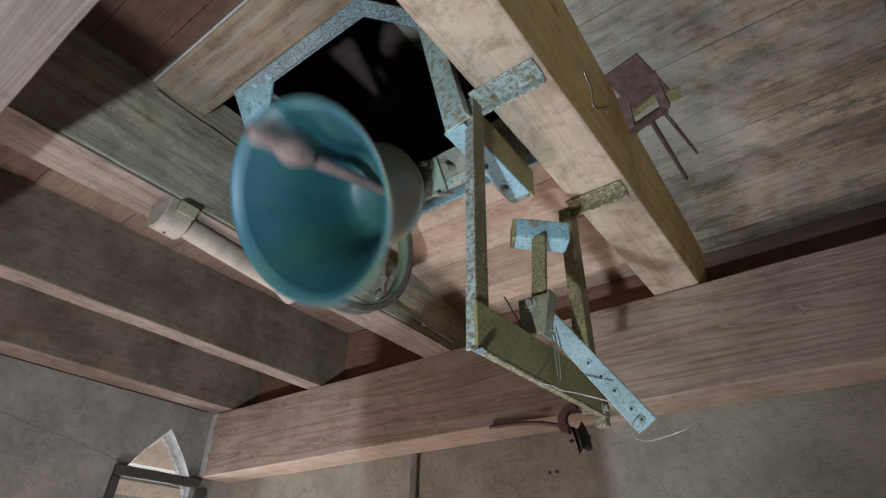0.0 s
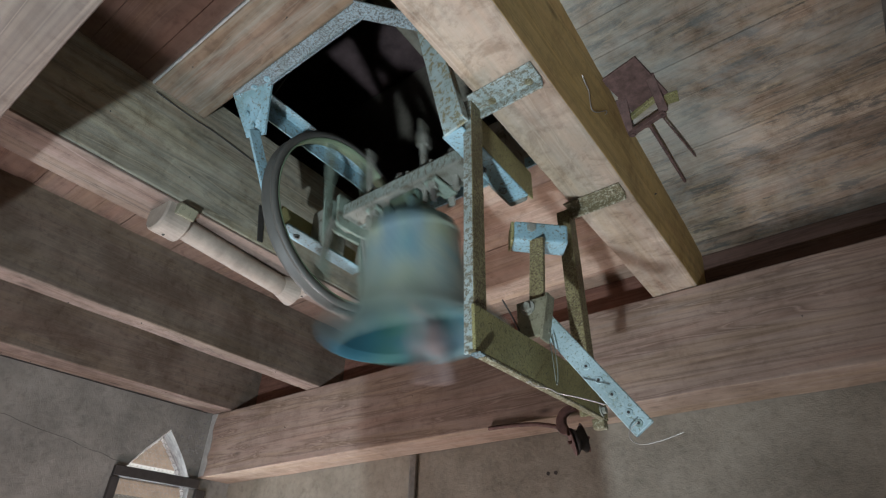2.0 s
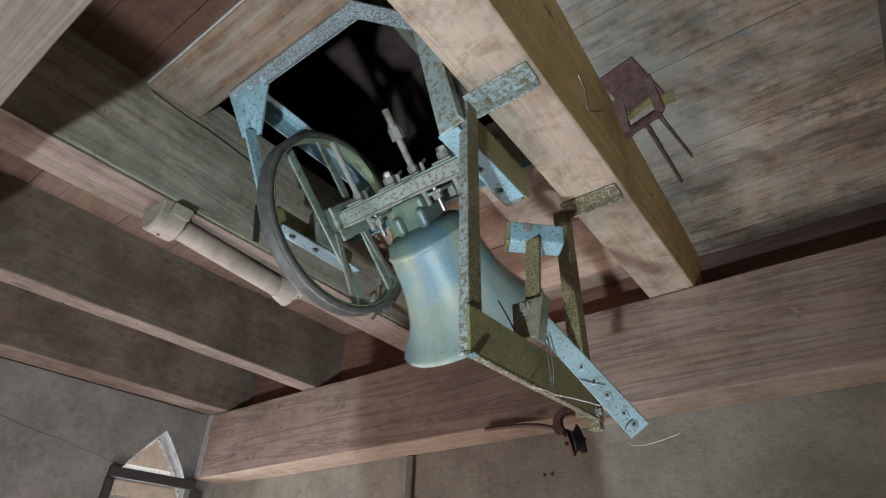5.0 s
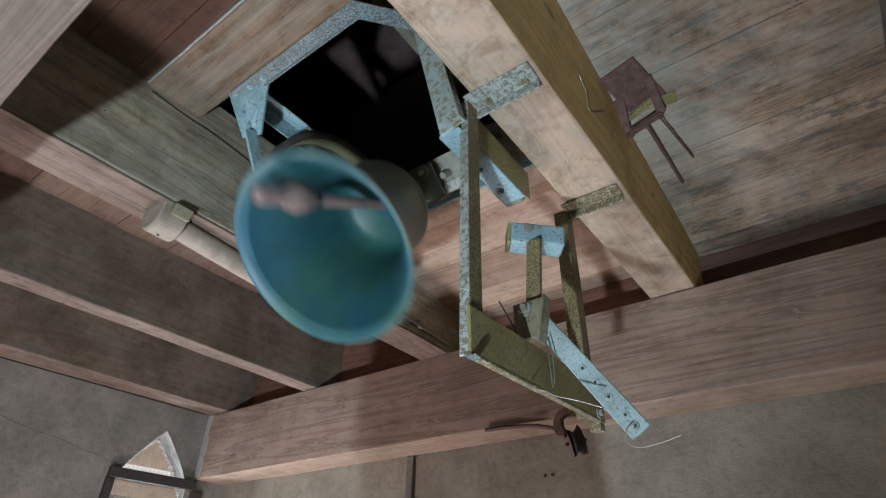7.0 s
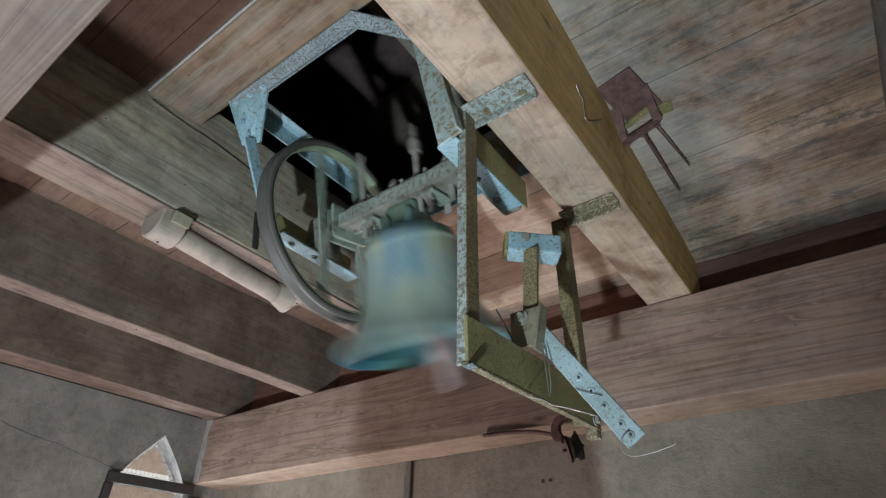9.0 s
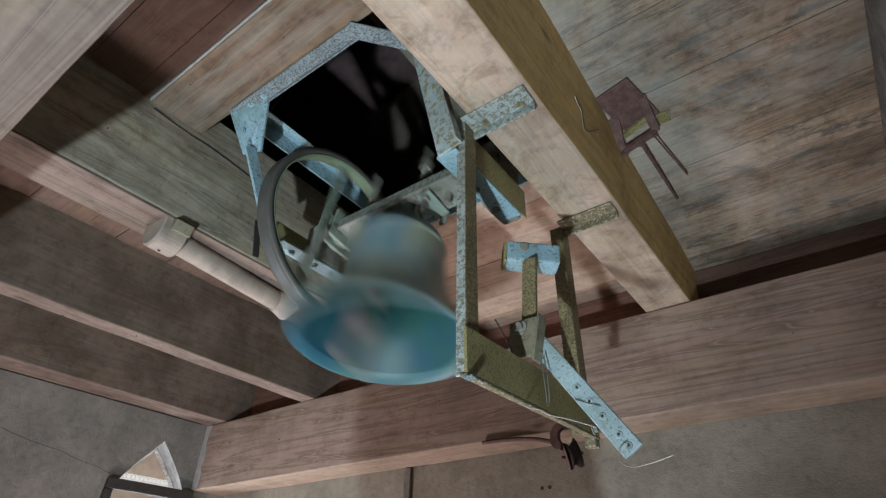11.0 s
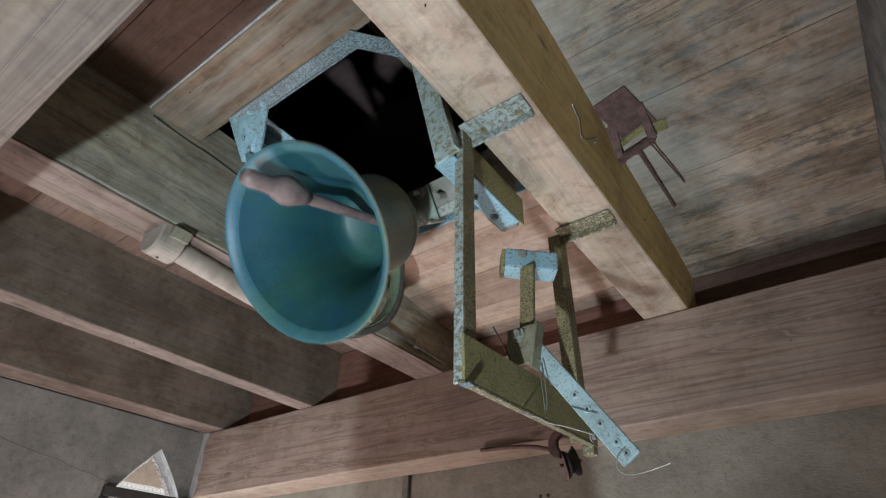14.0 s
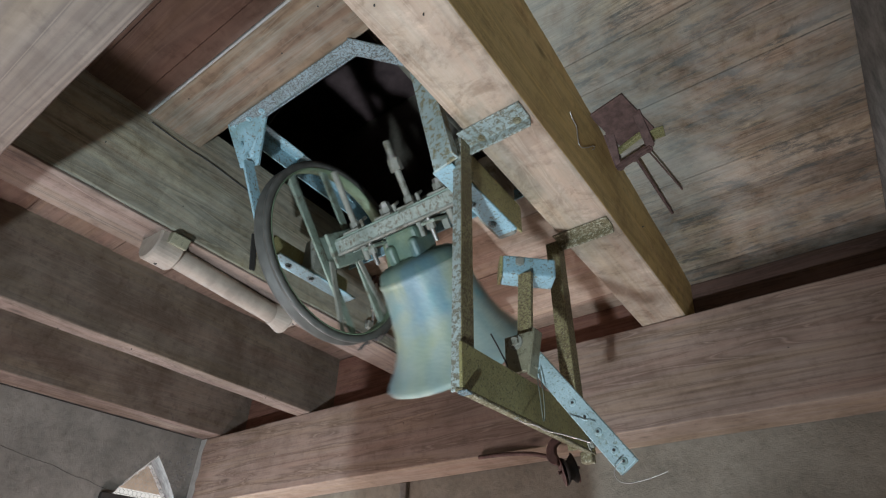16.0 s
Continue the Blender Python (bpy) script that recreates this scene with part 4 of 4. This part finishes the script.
def tube():
    t = thing("roller_tube", pose(0, 0, 0), "beige painted tube hung under the joist by flanges", "tube")
    a, b = Vector((-1.452, 0.555, 2.513)), Vector((-1.487, 1.01, 2.503))
    part("tube", rod(a, b, 0.036, None, 32), BEIGE, t)
    outline = [(0.056 * math.cos(radians(k)), 0.056 * math.sin(radians(k))) for k in range(180, 361, 12)] + [(0.056, 0.036), (-0.056, 0.036)]
    block = part("bearing_block", bar(a + Vector((0.004, -0.062, 0)), a + Vector((0, 0.026, 0)), [(u, -v) for u, v in outline][::-1], (1, 0, 0), 0.006), BEIGE, t, "rounded beige bearing block")
    part("bolt_hole", rod(a + Vector((0.0, -0.022, -0.0575)), a + Vector((0.0, -0.022, -0.05)), 0.0045), BLACK, block)
    part("ear", box((-0.01, -0.03, -0.022), (0.02, 0.03, 0.016), pose(a.x + 0.064, a.y - 0.006, 2.528, 0, 25, 0), 0.004), GREY_OLIVE, block, "olive iron ear")
    part("collar", rod(b + Vector((0, -0.012, 0)), b + Vector((0, 0.045, 0.006)), 0.038, 0.060, 28), BEIGE, t)
    part("end_plate", bar(b + Vector((0.02, 0.045, 0.012)), b + Vector((0.02, 0.085, 0.012)), flat(0.115, 0.07), (1, 0, 0), 0.012), BEIGE, t)
    for x in (-0.01, 0.04):
        part("bolt_hole", rod(b + Vector((x, 0.065, -0.0245)), b + Vector((x, 0.065, -0.018)), 0.004), BLACK, t)
    return t


tube()


def conduit():
    c = thing("conduit", pose(0, 0, 0), "thin grey metal conduit clipped along the joist", "conduit")
    part("pipe", rod((-1.372, 1.38, 2.60), (-1.372, 1.93, 2.58), 0.008), STEEL, c)
    for y in (1.40, 1.7):
        part("clip", box((-1.384, y - 0.015, 2.575), (-1.36, y + 0.015, 2.61), None, 0.003), GREY_IRON, c)
    return c


conduit()


def hanging_bolt():
    h = thing("hanging_bolt", pose(-1.368, 1.414, 2.60), "pale zinc threaded bolt with a nut beside the joist", "bolt")
    part("shank", rod((0, 0, 0), (0, 0, 0.25), 0.0065, None, 12), WIRE, h)
    part("nut", rod((0, 0, 0.066), (0, 0, 0.084), 0.0135, None, 6), WIRE, h)
    part("washer", rod((0, 0, 0.085), (0, 0, 0.089), 0.017, None, 16), WIRE, h)
    part("bracket", box((-0.014, -0.02, 0.2), (0.012, 0.02, 0.235), None, 0.003), RUST, h)
    return h


hanging_bolt()


def wall_channel():
    ob = link(box((-1.79, NORTH - 0.02, 0.3), (-1.75, NORTH + 0.002, 2.153), None, 0.003), "cable_channel", STEEL)
    return tagged(ob, "grey metal cable channel on the plaster wall", "cable channel")


wall_channel()


def pulley():
    p = thing("rope_pulley", pose(-0.82, 2.0, 2.06), "rusty iron rope pulley hung under the cross beam", "pulley")
    wire("arm", [(-0.36, -0.067, 0.088), (-0.26, -0.067, 0.086), (-0.16, -0.064, 0.078), (-0.09, -0.06, 0.066), (-0.03, -0.055, 0.045)], 0.0085, RUST, p)
    curl = [(-0.045, 0.04), (-0.042, 0.075), (-0.028, 0.1), (-0.004, 0.116), (0.035, 0.122), (0.038, 0.102), (0.012, 0.094), (-0.006, 0.078), (-0.008, 0.055), (0.004, 0.03), (0.0, 0.008), (-0.028, 0.016)]
    part("hook", prism(curl, 0.026, pose(0, -0.06, 0, 90, 0, 0), 0.003), RUST, p, "broad curled iron hook")
    turn = pose(0.022, -0.04, 0.0, 0, -16, 42)
    part("sheave", lathe([(0.0, -0.016), (0.05, -0.019), (0.036, -0.005), (0.036, 0.005), (0.05, 0.019), (0, 0.016)], 32, turn @ pose(0, 0, -0.004, 0, 90, 0)), BLACK, p)
    for s in (-1, 1):
        cheek = [(0.026 * math.sin(a) * (1.0 if math.cos(a) > 0 else 0.85), 0.056 * math.cos(a)) for a in (2 * math.pi * q / 14 for q in range(14))]
        part("cheek", prism(cheek, 0.005, turn @ Matrix(((0, 0, 1, s * 0.027 - 0.0025), (1, 0, 0, 0), (0, 1, 0, 0), (0, 0, 0, 1)))), RUST, p)
    part("pin", rod(turn @ Vector((-0.044, 0, -0.004)), turn @ Vector((0.044, 0, -0.004)), 0.006), RUST, p)
    return p


pulley()


def plate_bracket():
    p = thing("plate_bracket", pose(0, 0, 0), "rusty iron bracket with rods on the plank ceiling", "bracket")
    part("plate", box((-0.058, -0.088, -0.004), (0.058, 0.088, 0.004), pose(-0.151, 1.174, 2.846, -5, 0, -12), 0.002), RUST, p)
    foot_a, foot_b = Vector((-0.222, 1.298, 2.788)), Vector((-0.104, 1.270, 2.792))
    part("leg", bar((-0.198, 1.195, 2.85), foot_a, flat(0.026, 0.008), (1, 0, 0)), RUST, p)
    part("leg", bar((-0.216, 1.20, 2.85), foot_a + Vector((-0.012, -0.01, 0.004)), flat(0.02, 0.008), (1, 0, 0)), RUST, p)
    part("leg", bar((-0.102, 1.16, 2.85), foot_b, flat(0.026, 0.008), (1, 0, 0)), RUST, p)
    part("crosspiece", bar(foot_a, foot_b, flat(0.02, 0.016), (0, 1, 0)), RUST, p)
    for q in (0.08, 0.5, 0.93):
        bolt(p, foot_a.lerp(foot_b, q) + Vector((0, 0, -0.006)), (0, 0, -1), 0.008, length=0.008, material=RUST)
    part("spacer", bar((-0.205, 1.27, 2.825), (-0.10, 1.235, 2.83), flat(0.018, 0.014), (0, 1, 0)), OLIVE, p, "olive painted spacer bar")
    part("shim", box((-0.02, -0.022, -0.004), (0.02, 0.022, 0.004), pose(-0.075, 1.275, 2.838, 5, 0, 8), 0.001), OLIVE, p)
    part("rod", rod((-0.159, 1.285, 2.79), (-0.151, 1.635, 2.79), 0.005), RUST, p)
    part("rod", rod((-0.117, 1.27, 2.79), (-0.084, 1.524, 2.79), 0.003), RUST, p)
    return p


plate_bracket()
tagged(wire("wire_hook", [(-0.230, 0.943, 2.726), (-0.232, 0.960, 2.711), (-0.232, 0.985, 2.710), (-0.235, 0.989, 2.678), (-0.238, 0.994, 2.645), (-0.237, 1.019, 2.652), (-0.232, 1.076, 2.703), (-0.230, 1.103, 2.730), (-0.229, 1.115, 2.731), (-0.232, 1.095, 2.707)], 0.0014, WIRE), "bent bare wire hook nailed to the beam", "wire hook")
tagged(wire("tie_wire", [(-0.242, 0.945, 1.804), (-0.254, 0.945, 1.796), (-0.261, 0.945, 1.789), (-0.260, 0.945, 1.777), (-0.252, 0.945, 1.768), (-0.235, 0.945, 1.764), (-0.217, 0.945, 1.766), (-0.195, 0.945, 1.769), (-0.167, 0.945, 1.776)], 0.0008, WIRE), "thin loose wire tied through the lever", "wire")
tagged(wire("tie_string", [(-0.443, 0.900, 1.935), (-0.442, 0.900, 1.909), (-0.429, 0.900, 1.897), (-0.431, 0.900, 1.909), (-0.420, 0.900, 1.891), (-0.385, 0.900, 1.880), (-0.369, 0.900, 1.866), (-0.329, 0.900, 1.853), (-0.279, 0.900, 1.830)], 0.0013, WIRE), "pale frayed string looped under the bracket", "string")
tagged(wire("grey_cord", [(-0.395, 0.94, 2.0), (-0.384, 0.925, 1.94), (-0.382, 0.925, 1.88), (-0.374, 0.925, 1.93), (-0.388, 0.94, 2.01)], 0.0011, CORD), "grey-green cord tied round the bracket bar", "cord")
tagged(wire("striker_cable", [(-0.50, 0.93, 2.12), (-0.47, 0.93, 2.06), (-0.455, 0.95, 2.0)], 0.002, BLACK), "short black cable hanging behind the bracket", "cable")
for x in (-1.04, -1.005):
    tagged(link(rod((x, NORTH + 0.01, 1.995), (x, NORTH - 0.002, 1.995), 0.008), "nail_hole", BLACK), "small dark nail hole in the plaster", "nail hole")


# in the dark chamber over the hatch
beam("chamber_timber", (WEST, 0.75, 3.75), (EAST, 0.87, 3.9), "x", JOIST_Y, "dusty timber crossing the dark bell chamber", 21)
beam("chamber_timber", (-1.15, SOUTH, 3.905), (-1.05, NORTH, 4.0), "y", JOIST_Y, "dusty timber in the dark bell chamber", 22)
tagged(wire("chamber_cable", [(-1.19, 0.62, 2.99), (-1.15, 0.66, 3.2), (-1.1, 0.75, 3.5), (-1.08, 0.8, 3.76)], 0.004, BLACK), "black cable running up into the chamber", "cable")


# unseen block, added to cast a shadow on the north beam and wall
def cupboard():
    c = thing("shadow_blocker", pose(-0.82, 0.62, 0), "unseen added block casting the dark shape on the cross beam and wall", "cupboard")
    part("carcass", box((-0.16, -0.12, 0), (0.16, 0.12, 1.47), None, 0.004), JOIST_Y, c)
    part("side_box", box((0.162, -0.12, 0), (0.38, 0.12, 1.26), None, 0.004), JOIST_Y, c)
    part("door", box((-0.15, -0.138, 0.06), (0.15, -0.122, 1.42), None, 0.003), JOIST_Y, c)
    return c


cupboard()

# ---- what moves ----
# turning points of the swing: seconds and degrees, the mouth to the south negative
TURNS = [(-0.55, 58), (0.17, -73), (0.9, 58), (1.61, -72), (2.3, 57), (3.02, -71.5), (3.75, 60), (4.44, -69.5), (5.1, 54), (5.81, -66.5),
         (6.5, 52), (7.2, -63.5), (7.885, 51), (8.585, -61.5), (9.265, 50), (9.965, -59.5), (10.64, 48), (11.31, -56.5), (11.99, 47), (12.655, -53.5),
         (13.33, 45), (14.02, -52.5), (14.70, 43), (15.37, -50.5), (16.05, 42), (16.7, -48.5)]


def swing(t):
    for (a, p), (b, q) in zip(TURNS, TURNS[1:]):
        if a <= t <= b:
            c = math.cos(math.pi * (t - a) / (b - a))
            return (p + q) / 2 + (p - q) / 2 * c
    return TURNS[-1][1]


def motions():
    bell_rows, tongue_rows = [], []
    for k in range(321):
        t = k * 0.05
        bell_rows.append((t, pose(AX, AY, AZ, swing(t), 0, 0)))
        tongue_rows.append((t, LEAN @ pose(0, 0, -0.13, 23.5 * math.sin(radians(max(-90.0, min(90.0, 1.9 * swing(min(t + 0.03, 16.6)))))), 0, 0)))
    walk(BELL, bell_rows)
    walk(TONGUE, tongue_rows)


motions()
